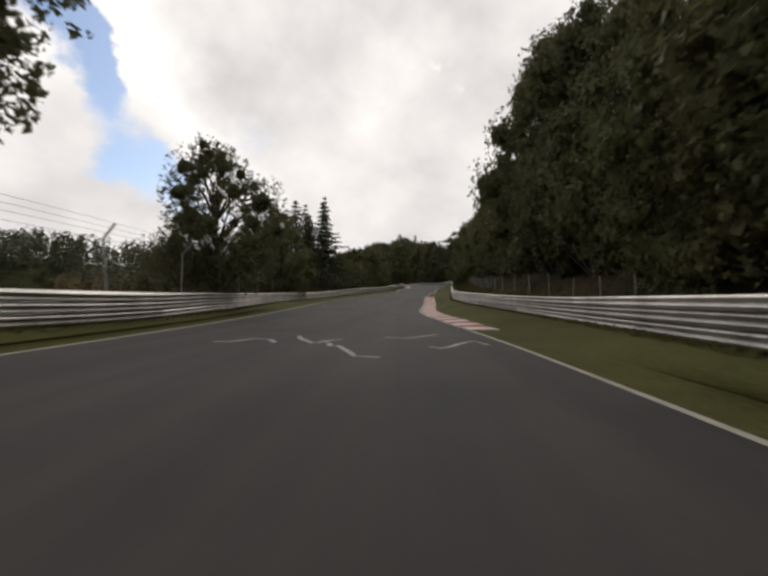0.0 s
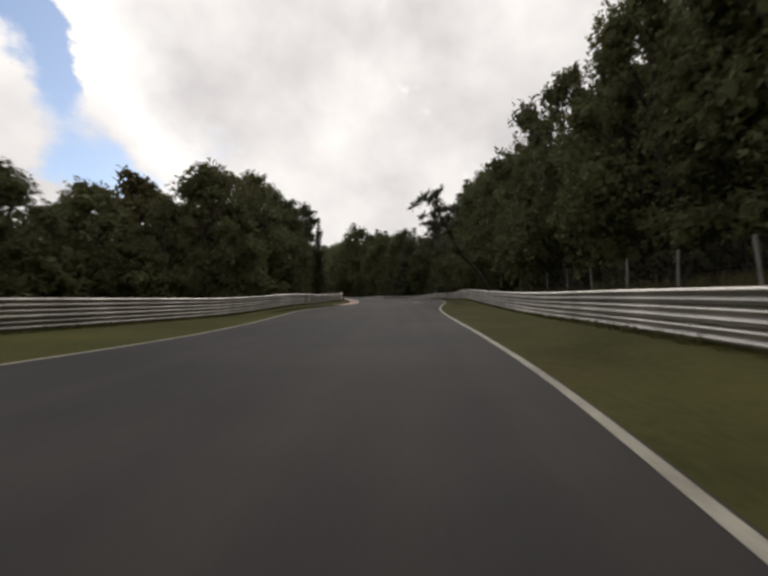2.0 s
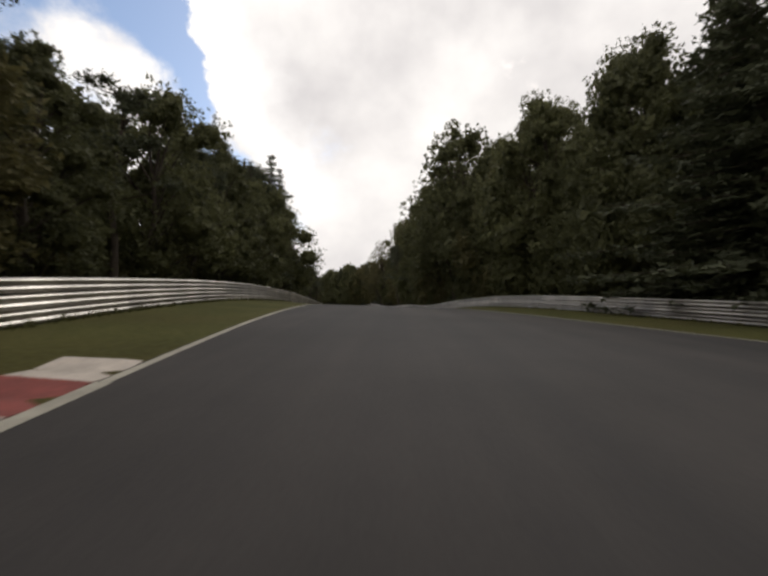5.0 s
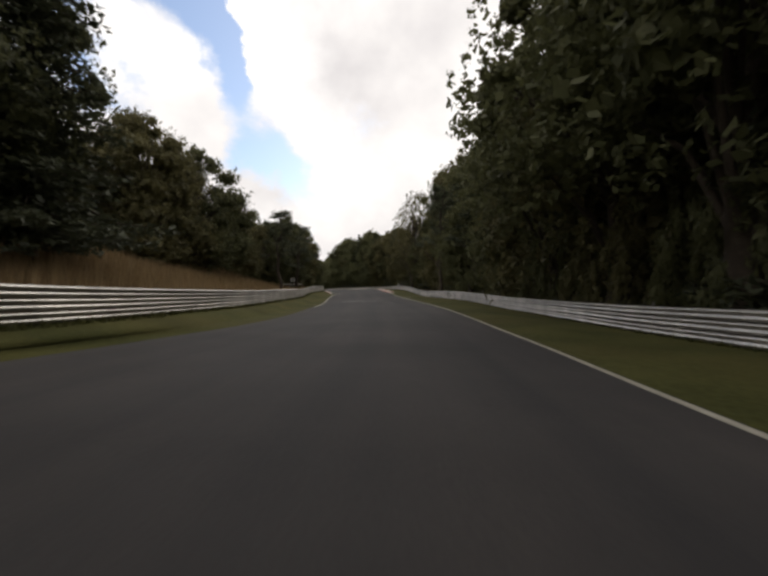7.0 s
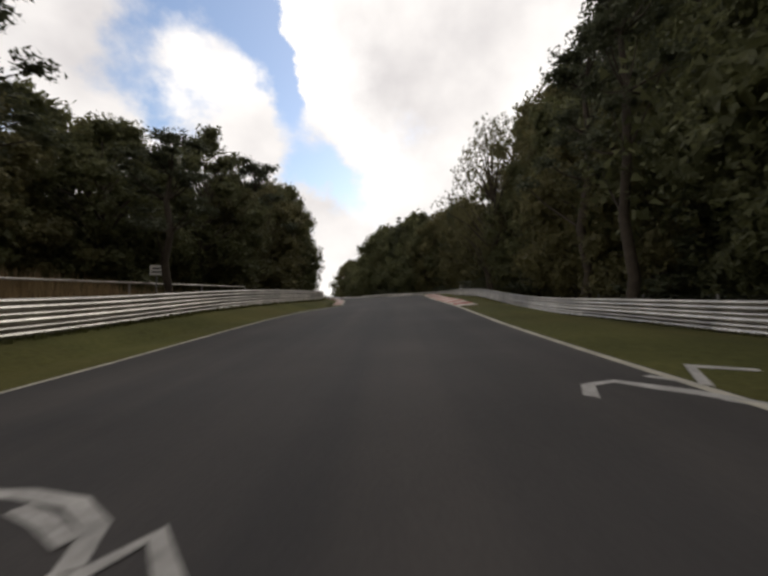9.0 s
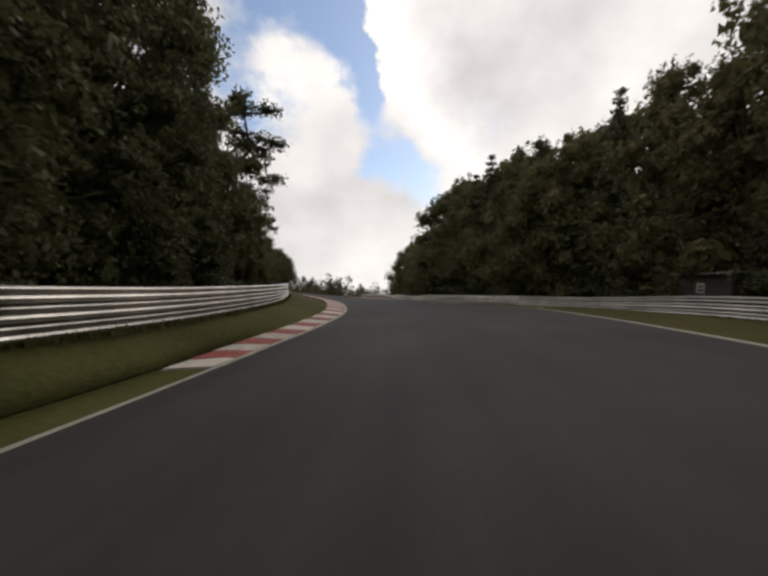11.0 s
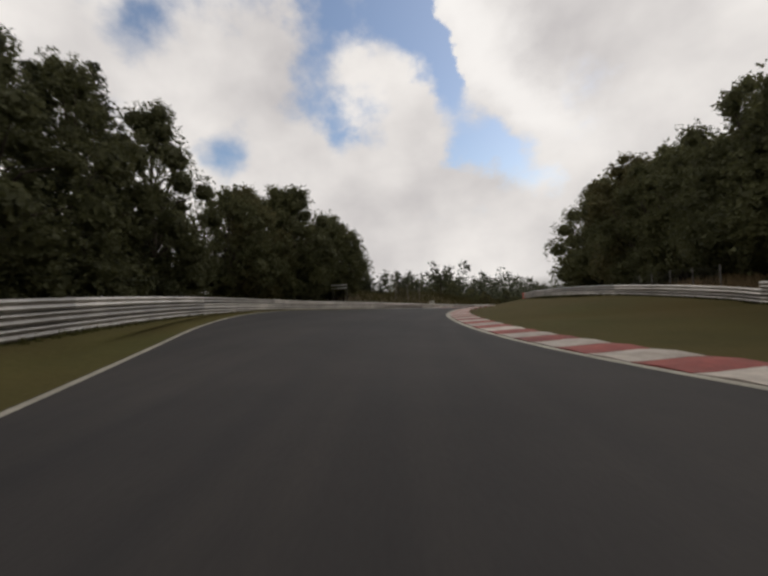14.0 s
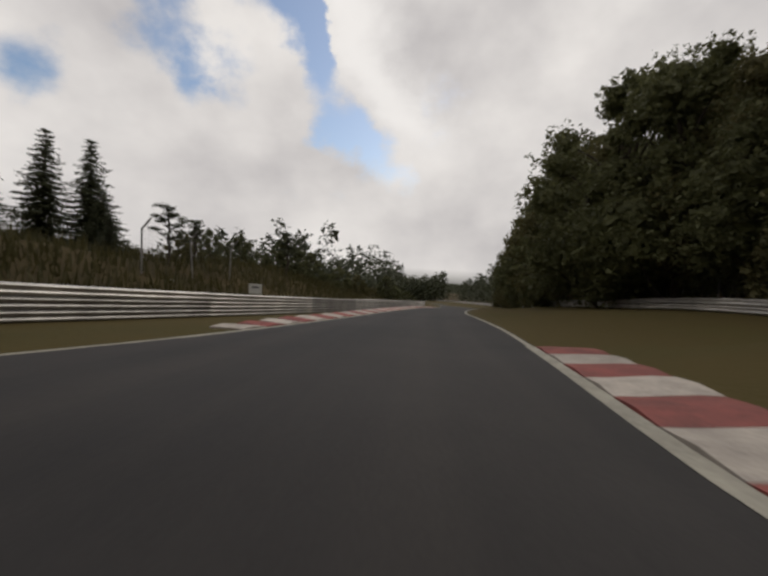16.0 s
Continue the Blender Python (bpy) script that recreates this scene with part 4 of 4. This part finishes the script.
def prototype(kind, made, leaf_mat, label, category):
    tv, tf, lv, lf = made
    thing = empty(kind, (0, 0, -500), label=label, category=category, group="trees and bushes along the track")
    linked("trunk", tv, tf, BARK, thing, smooth=True)
    linked("crown", lv, lf, leaf_mat, thing)
    return thing


OAK, AIRY = "dense dark green broadleaf tree at the forest edge", "airy broadleaf tree with sky showing through its crown"
KINDS = {
    "o": [prototype("broadleaf_tree", broadleaf(k, 2700, w, lo, .092, 30), m, OAK, "tree") for k, w, lo, m in ((1, .34, .08, LEAF), (2, .30, .06, LEAF), (3, .38, .12, LEAF), (4, .30, .08, LEAF_WARM), (5, .34, .05, LEAF))],
    "n": [prototype("broadleaf_tree", broadleaf(10 + k, 3500, w, .07, .074, 38), m, OAK, "tree") for k, w, m in ((1, .34, LEAF), (2, .30, LEAF), (3, .36, LEAF_WARM))],
    "r": [prototype("broadleaf_tree", broadleaf(30 + k, 900, .36, .06, .18, core=0.55, sprays=80), m, OAK, "tree") for k, m in ((1, LEAF), (2, LEAF), (3, LEAF_WARM))],
    "h": [prototype("broadleaf_tree", broadleaf(70 + k, 3000, .34, .30, .07, 40, full=True, core=0.28), LEAF, "tall broadleaf tree with a high crown over the guard rail", "tree") for k in (1, 2)],
    "q": [prototype("broadleaf_tree", broadleaf(90 + k, 3600, .40, .22, .085, 44, core=0.3), m, "dense round broadleaf tree with a short visible trunk", "tree") for k, m in ((1, LEAF), (2, LEAF))],
    "t": [prototype("airy_broadleaf_tree", broadleaf(20 + k, 3200, .36, .26, .064, 36, core=0), m, AIRY, "tree") for k, m in ((1, LEAF), (2, LEAF_WARM))],
    "f": [prototype("spruce_tree", spruce(40 + k, 24, w), NEEDLE, "dark green spruce tree with drooping branches", "tree") for k, w in ((1, .22), (2, .27))],
    "l": [prototype("larch_tree", spruce(50 + k, 22, .34, .7, .15), PINE, "slender larch with thin see-through branches", "tree") for k in (1, 2)],
    "p": [prototype("pine_tree", pine(60 + k), PINE, "tall pine tree with bare stem and flat needle plates", "tree") for k in (1, 2, 3)],
    "b": [prototype("bush", broadleaf(80 + k, 620, .60, .02, .21, 16, .85, core=0.52, sprays=60), m, "dense green bush behind the guard rail", "bush") for k, m in ((1, LEAF), (2, LEAF_WARM), (3, LEAF))],
}
rng_trees = random.Random(7)


def plant(kind, s, l, height, spread=1.0, turn=None):
    p = spot(s, l)
    src = rng_trees.choice(KINDS[kind])
    k = height / 10
    w = k * spread * rng_trees.uniform(0.92, 1.12)
    ob = copy_thing(src, Matrix.Identity(4))
    tilt = rng_trees.uniform(-0.03, 0.03)
    ob.matrix_basis = Matrix.LocRotScale((p.x, p.y, ground_at(p.x, p.y) - 0.05), Euler((tilt, tilt, rng_trees.uniform(0, 6.28) if turn is None else turn)), (w, w, k))
    return ob


def row(kinds, s0, s1, gap, beyond, tall, side, spread=1.0, loose=1.0):
    """Trees along one side, some metres behind the rail; tall: knots of height by station."""
    table, s = RIGHT_RAIL if side > 0 else LEFT_RAIL, s0
    while s < s1:
        h = np.interp(s, [q[0] for q in tall], [q[1] for q in tall]) * rng_trees.uniform(0.82, 1.12)
        b = np.interp(s, [q[0] for q in beyond], [q[1] for q in beyond]) if isinstance(beyond, list) else beyond
        plant(rng_trees.choice(kinds), s, at(s, table) + side * (b + rng_trees.uniform(-loose, loose)), float(h), spread)
        s += gap * rng_trees.uniform(0.75, 1.25)


# the wood on the right
R_TALL = [(-20, 21), (48, 20), (56, 17), (61, 14.8), (67, 17), (76, 17.5), (84, 16), (92, 14), (98, 14), (106, 14.5), (114, 18), (120, 18.5), (127, 14.5), (160, 15), (176, 20), (210, 23), (220, 19), (229, 15), (262, 15), (285, 18.5), (297, 18.3), (304, 17.2), (310, 15.8), (316, 14.8), (332, 13.6), (343, 11.5), (352, 12), (362, 14), (375, 16), (385, 17.5), (400, 15), (430, 13)]
R_BACK = [(-20, 6.5), (20, 7.2), (45, 8.8), (70, 8.2), (90, 6.5), (102, 5.5), (130, 6), (165, 6.5), (190, 6.5), (225, 5.5), (250, 5.5), (275, 6.0), (300, 5.5), (322, 5), (345, 7.2), (360, 3.9), (372, 1.8), (430, 0.8)]
row("nnnoof", 4, 60, 4.6, R_BACK, R_TALL, 1, 0.68)
row("ooooof", 60, 166, 4.4, R_BACK, R_TALL, 1, 0.78)
row("nnnnf", 166, 300, 4.2, R_BACK, R_TALL, 1, 0.85)
row("o", 300, 430, 4.2, R_BACK, R_TALL, 1)
row("ooof", -6, 70, 5.4, [(q, b + 5) for q, b in R_BACK], [(q, h * 1.02) for q, h in R_TALL], 1)
row("ooof", 150, 200, 5.4, [(q, b + 5) for q, b in R_BACK], [(q, h * 1.02) for q, h in R_TALL], 1)
row("rrrrf", 70, 150, 5.2, [(q, b + 5) for q, b in R_BACK], [(q, h * 1.02) for q, h in R_TALL], 1)
row("oooof", 200, 272, 5.0, [(q, b + 6) for q, b in R_BACK], [(200, 25), (225, 27), (250, 27), (264, 28), (272, 28)], 1, 0.8)
row("rrrrf", 275, 335, 5.2, [(q, b + 5) for q, b in R_BACK], R_TALL, 1)
row("r", 60, 150, 6.0, [(q, b + 10) for q, b in R_BACK], R_TALL, 1)
row("r", 335, 432, 5.2, [(q, b + 5) for q, b in R_BACK], [(q, h * 0.98) for q, h in R_TALL], 1)
row("oof", 190, 274, 6.0, [(q, b + 10) for q, b in R_BACK], [(190, 25), (220, 30), (274, 31)], 1, 0.8)
row("b", 2, 398, 3.4, [(q, b + 1.6) for q, b in R_BACK], [(0, 4.0), (150, 4.5), (280, 4.5), (300, 4), (400, 3.6)], 1, 0.8, 0.6)
# single trees on the right: kind, station, beyond the rail, height, spread
for kind, s, b, h, w in (("f", 133, 4.5, 20, 1.1), ("f", 161, 7, 19, 1.1), ("f", 191, 6, 21, 1.0), ("f", 179, 9, 22, 1.0), ("p", 140, 4, 19.5, 1.1), ("p", 146, 4.5, 17.5, 1.2), ("l", 156, 4, 17, 1.2), ("f", 158, 5, 17.5, 1.0), ("o", 104, 5.5, 12.5, 1.1), ("n", 201, 7, 23, 1.0),  ("f", 278, 5.5, 15, 1.0), ("f", 281, 7, 16, 0.9), ("f", 297, 4.5, 18, 1.0), ("f", 302, 5, 17, 1.0), ("o", 108, 6.2, 16, 0.8), ("o", 110.5, 6, 17, 0.8), ("o", 115.5, 6, 18.5, 0.8), ("h", 193, 2.6, 26, 1.0), ("h", 208, 2.7, 23, 0.95), ("p", 225, 2.2, 13, 1.1), ("b", 207, 1.9, 5.5, 0.34), ("b", 202, 1.9, 5.5, 0.34), ("b", 209.5, 1.9, 5.5, 0.34), ("b", 199, 1.9, 5.5, 0.34), ("b", 196, 3.2, 6, 0.4), ("b", 193, 2.4, 6.5, 0.38), ("b", 190, 3.2, 6, 0.4), ("b", 215, 3.2, 5.5, 0.42), ("f", 128, 4.2, 21, 1.0), ("o", 125, 5.5, 19.5, 0.9), ("o", 121, 5.5, 18.5, 0.9), ("f", 131, 6, 19.5, 1.0), ("p", 236, 0.9, 17, 1.0), ("p", 243, 2.2, 18, 1.0), ("t", 264, 2.0, 22, 0.8), ("h", 200.5, 2.2, 23, 0.95), ("o", 288, 4.5, 14, 1.0), ("o", 119.5, 5.6, 19.5, 0.72), ("o", 124.5, 5.4, 19, 0.72), ("o", 129, 4.8, 16, 0.72)):
    plant(kind, s, at(s, RIGHT_RAIL) + b, h, w)

# one pine leans far out over the track
leaning = plant("p", 102, at(102, RIGHT_RAIL) + 2.6, 12, 0.9)
leaning.name = "leaning_pine_tree"
_base, _top = leaning.matrix_basis.translation.copy(), spot(100.5, at(100.5, RIGHT_RAIL) - 4.0)
_lean = Vector((_top.x - _base.x, _top.y - _base.y, 9.3))
leaning.matrix_basis = Matrix.LocRotScale(_base, _lean.to_track_quat('Z', 'Y'), (1.35, 1.35, _lean.length / 9.6))
tagged(leaning, label="pine tree leaning far out over the guard rail", category="tree", group="trees and bushes along the track")


# the wood on the left
L_TALL = [(66, 8), (74, 5.5), (82, 6.8), (90, 9), (97, 10.4), (113, 11.6), (122, 11.5), (132, 10.5), (150, 10.5), (165, 11), (185, 15), (200, 12), (222, 10.5), (230, 9.5), (242, 10.5), (250, 11.5), (258, 14), (270, 14), (280, 9.0), (296, 8.0), (304, 9.5), (312, 12), (322, 12.8), (332, 12.5), (342, 10.5), (352, 8.5)]
L_BACK = [(60, 4), (92, 4.5), (104, 5.6), (120, 6.6), (140, 5.5), (152, 4.6), (165, 4), (184, 4), (190, 6), (196, 12.5), (222, 12), (240, 7), (260, 4.6), (300, 4.5), (330, 5.5), (352, 6)]
row("ooopt", 66, 112, 4.2, L_BACK, L_TALL, -1)
row("nopppo", 112, 187, 4.2, L_BACK, L_TALL, -1)
row("o", 190, 214, 4.5, 14.5, [(190, 12), (214, 10.5)], -1)
row("nnnpn", 214, 262, 4.2, L_BACK, L_TALL, -1)
row("nnnp", 262, 308, 4.2, L_BACK, L_TALL, -1, 0.8)
row("o", 272, 308, 3.6, 5.8, [(272, 8), (308, 7)], -1, 1.1)
row("rrrf", 80, 308, 5.0, [(q, b + 5) for q, b in L_BACK], L_TALL, -1)
row("b", 308, 352, 3.2, [(308, 11), (352, 10)], [(308, 4.5), (352, 4.2)], -1)
row("b", -4, 184, 2.8, [(-4, 4.4), (80, 4.4), (95, 6.5), (184, 6.5)], [(0, 1.7), (24, 1.9), (40, 3.8), (60, 5), (196, 4.4)], -1, 0.75, 0.7)
row("b", 186, 345, 3.4, [(186, 8), (196, 12), (222, 11.5), (240, 7), (345, 6.5)], [(190, 4.2), (345, 4.0)], -1, 1.0, 0.7)
for kind, s, b, h, w in (("q", 22.5, 1.0, 10.8, 0.86), ("o", 46, 2.6, 11.5, 1.0), ("o", 42, 4.5, 10, 0.9), ("n", 50, 5.5, 10.5, 0.9), ("b", 31, 6, 3.2, 1.0), ("b", 36, 5, 3.4, 1.1), ("l", 59, 3.6, 13, 1.1), ("l", 61, 4.6, 13.5, 1.1), ("l", 63, 8, 16.5, 1.2), ("l", 57, 9, 16, 1.2), ("b", 48, 6, 6.5, 1.1), ("b", 54, 6, 6.5, 1.1), ("h", 11, 10.5, 25, 0.72),
                         ("f", 122, 3.2, 12, 0.62), ("f", 128, 3.0, 9, 0.65), ("b", 132, 3.2, 5.5, 0.75), ("o", 280, 6.2, 15.5, 0.8), ("o", 272, 6.5, 15, 0.8), ("p", 128, 5, 14, 1.1), ("p", 121, 5.5, 14, 1.1), ("p", 142, 4.5, 11, 1.1), ("p", 147, 4.0, 11, 1.1), ("l", 66, 4.2, 17.5, 0.8), ("l", 66, 5.2, 16.5, 0.8), ("l", 64.5, 6.8, 16, 0.8), ("f", 183, 4.4, 17, 0.9), ("f", 196, 6, 19, 0.9), ("n", 212, 10, 12, 1.0), ("o", 220, 9.5, 11.8, 1.15), ("o", 229, 8, 9.8, 1.1), ("p", 228, 2.8, 9.9, 1.25), ("p", 252, 4.5, 12, 1.2), ("o", 259, 2.4, 9, 1.1)):
    plant(kind, s, at(s, LEFT_RAIL) - b, h, w)
for kind, s, b, h, w in (("p", 284, 3.4, 13, 1.25), ("p", 292.5, 3.2, 9.6, 1.3), ("p", 298, 3.2, 8.5, 1.35), ("p", 303, 2.8, 8.6, 1.4), ("b", 284, 2.5, 4.2, 0.5), ("b", 287, 2.6, 4.2, 0.5), ("b", 290, 2.5, 4.4, 0.5), ("b", 293.5, 2.6, 4.2, 0.5), ("b", 297, 2.6, 4.0, 0.5), ("b", 300.5, 2.7, 4.0, 0.5), ("f", 275, 4.0, 11.5, 1.1), ("o", 307, 4.5, 11, 1.1), ("n", 309, 5.5, 11.5, 0.9), ("n", 311, 6.4, 10, 0.75), ("n", 319.5, 5.8, 10.8, 0.9), ("f", 322, 5.5, 11.3, 1.1), ("n", 323.5, 5.2, 12.2, 0.8), ("f", 326.5, 6, 14.2, 1.0), ("o", 331, 7, 8.5, 1.0), ("q", 335, 5.5, 10, 0.9), ("q", 338, 7.5, 11, 0.95), ("o", 337, 5, 10.8, 0.9), ("n", 341, 4.2, 12, 1.0), ("o", 342.5, 8, 10.5, 1.0), ("q", 346.5, 5.0, 10, 0.95), ("n", 347.5, 5.2, 10, 1.0), ("q", 347, 3.7, 9.8, 0.8), ("n", 348, 8, 8.5, 0.9),
                         ("f", 367, 22, 9.0, 1.4), ("f", 368, 19, 8.6, 1.35), ("f", 365, 25, 8.5, 1.4), ("f", 367, 16.5, 4.8, 1.4), ("p", 363.5, 8, 3.6, 1.5), ("l", 362, 10, 2.4, 1.1), ("p", 366.5, 9, 3.0, 1.5), ("b", 369, 12, 2.0, 0.9), ("o", 373, 13, 3.2, 0.9), ("b", 376, 12, 3.2, 0.9), ("p", 377.5, 8, 4.0, 1.6), ("b", 381, 10, 3.4, 1.0), ("b", 387, 9.5, 3.2, 1.0), ("b", 393, 8, 3.0, 1.0), ("b", 399, 7, 2.6, 1.0), ("o", 406, 4.2, 4.0, 1.3), ("b", 414, 4, 2.6, 1.2), ("b", 424, 3, 2.6, 1.3)):
    plant(kind, s, at(s, LEFT_RAIL) - b, h, w)
for kind, s, b, h, w in (("t", 36, 4.4, 7.6, 1.05), ("t", 21, 2.8, 5.2, 1.0), ("t", 33, 5, 5.5, 1.1), ("o", 69, 3.6, 8.0, 0.9), ("p", 236, 1.6, 8.2, 1.35), ("n", 185.5, 7, 16, 0.9), ("n", 327.5, 4.6, 12.2, 0.85), ("o", 340, 5, 11.6, 0.85), ("n", 195.5, 8.5, 15.5, 0.8), ("o", 106.5, 5.5, 12.3, 0.8)):
    plant(kind, s, at(s, LEFT_RAIL) - b, h, w)
# dense young growth that closes the wood behind the first trunks
row("b", 256, 318, 3.4, [(q, b + 8) for q, b in R_BACK], [(256, 10), (290, 10.5), (300, 8), (318, 9.5)], 1, 0.62)


def far_woods(name, s0, s1, side, near, far_, n, tall, seed):
    """Distant trees as one sheet of many small crowns."""
    rng = random.Random(seed)
    verts, faces = [], []
    for _ in range(n):
        p = spot(rng.uniform(s0, s1), side * rng.uniform(near, far_))
        z = ground_at(p.x, p.y)
        h = tall * rng.uniform(0.7, 1.15)
        conifer = rng.random() < 0.5
        for k in range(60):
            f = rng.random()
            r = h * (0.20 * (1 - f) + 0.02 if conifer else 0.33 * math.sin(math.pi * min(1, 0.2 + 0.8 * f)))
            a_ = rng.uniform(0, 6.28)
            tuft(verts, faces, (p.x + math.cos(a_) * r, p.y + math.sin(a_) * r, z + h * (0.1 + 0.9 * f)), h * 0.07, rng, 2, 0.8)
    ob = linked(name, verts, faces, NEEDLE)
    tagged(ob, "distant dark green mixed wood on the horizon", "woods", kind="stuff")


far_woods("distant_wood", 95, 235, -1, 60, 150, 260, 9, 1)
far_woods("distant_wood", 400, 520, -1, 14, 60, 170, 9, 2)
far_woods("distant_wood", 400, 590, 1, 14, 80, 260, 11, 3)
far_woods("distant_wood", 560, 600, -1, -14, 14, 90, 14, 4)
far_woods("distant_wood", 330, 420, -1, 120, 190, 130, 12, 5)
far_woods("wooded_slope", 0, 345, 1, 30, 98, 700, 14, 8)
far_woods("wooded_slope", 75, 340, -1, 28, 80, 520, 8, 9)
far_woods("distant_wood", 318, 372, 1, 38, 80, 90, 16, 7)
far_woods("distant_wood", 470, 600, 1, 30, 140, 240, 13, 6)


# long dry grass on the banks
def tall_grass(name, s0, s1, side, b0, b1, n, h, mat, seed):
    rng = random.Random(seed)
    verts, faces = [], []
    table = RIGHT_RAIL if side > 0 else LEFT_RAIL
    places = []
    for _ in range(n):
        s = rng.uniform(s0, s1)
        places.append(spot(s, at(s, table) + side * rng.uniform(b0, b1)))
    floor_ = terrain_height(np.array([p.x for p in places]), np.array([p.y for p in places]))
    for p, g in zip(places, floor_):
        z = max(p.z, float(g)) if b0 < 3 and abs(p.z - g) < 0.6 else float(g)
        a_, k = rng.uniform(0, 6.28), h * rng.uniform(0.5, 1.2)
        w = 0.05
        i = len(verts)
        verts.extend(((p.x - math.cos(a_) * w, p.y - math.sin(a_) * w, z - 0.1), (p.x + math.cos(a_) * w, p.y + math.sin(a_) * w, z - 0.1), (p.x + rng.uniform(-.2, .2), p.y + rng.uniform(-.2, .2), z + k)))
        faces.append((i, i + 1, i + 2))
    ob = linked(name, verts, faces, mat)
    tagged(ob, "long dry tawny grass on the bank", "grass", kind="stuff")


DRY = leafy("dry_grass", (0.21, 0.145, 0.075), (0.40, 0.29, 0.155), 0.35)
TUSSOCK = leafy("tussock_grass", (0.04, 0.04, 0.014), (0.10, 0.085, 0.03), 0.2)
tall_grass("dry_grass", 188, 238, -1, 0.6, 9.5, 16000, 1.0, DRY, 1)
tall_grass("dry_grass", 232, 275, -1, 0.5, 5, 4000, 0.6, TUSSOCK, 2)
tall_grass("dry_grass", 350, 430, -1, 0.5, 14, 14000, 0.7, TUSSOCK, 3)
tall_grass("dry_grass", 335, 400, 1, 0.5, 6, 7000, 0.6, DRY, 4)
tall_grass("dry_grass", 20, 100, 1, 0.6, 6, 9000, 0.45, TUSSOCK, 5)


def verge_grass(s0, s1, table, sign, near, far_, n, h, seed):
    """Short tufts that fray the edge of the grass."""
    rng = random.Random(seed)
    verts, faces = [], []
    for _ in range(n):
        s = rng.uniform(s0, s1)
        p = spot(s, at(s, table) + sign * rng.uniform(near, far_))
        for _ in range(3):
            a_, k = rng.uniform(0, 6.28), h * rng.uniform(0.5, 1.3)
            w, q = 0.025, Vector((rng.uniform(-.08, .08), rng.uniform(-.08, .08), 0))
            i = len(verts)
            verts.extend((p + q + Vector((-math.cos(a_) * w, -math.sin(a_) * w, -0.03)), p + q + Vector((math.cos(a_) * w, math.sin(a_) * w, -0.03)), p + q + Vector((rng.uniform(-.06, .06), rng.uniform(-.06, .06), k))))
            faces.append((i, i + 1, i + 2))
    ob = linked("verge_grass", verts, faces, BLADES)
    tagged(ob, "short tufts of olive grass along the verge", "grass", kind="stuff")


BLADES = leafy("grass_blades", (0.060, 0.064, 0.020), (0.120, 0.112, 0.040), 0.3)
for k, (a0, a1) in enumerate(((5, 120), (120, 235), (235, 350))):
    verge_grass(a0, a1, FRONT_RAIL, 1, -0.35, 0.1, 3000, 0.16, 40 + k)
    verge_grass(a0, a1, LEFT_RAIL, -1, -0.35, 0.1, 3000, 0.16, 50 + k)

for protos in KINDS.values():
    for ob in protos:
        for o in [*ob.children_recursive, ob]:
            bpy.data.objects.remove(o)
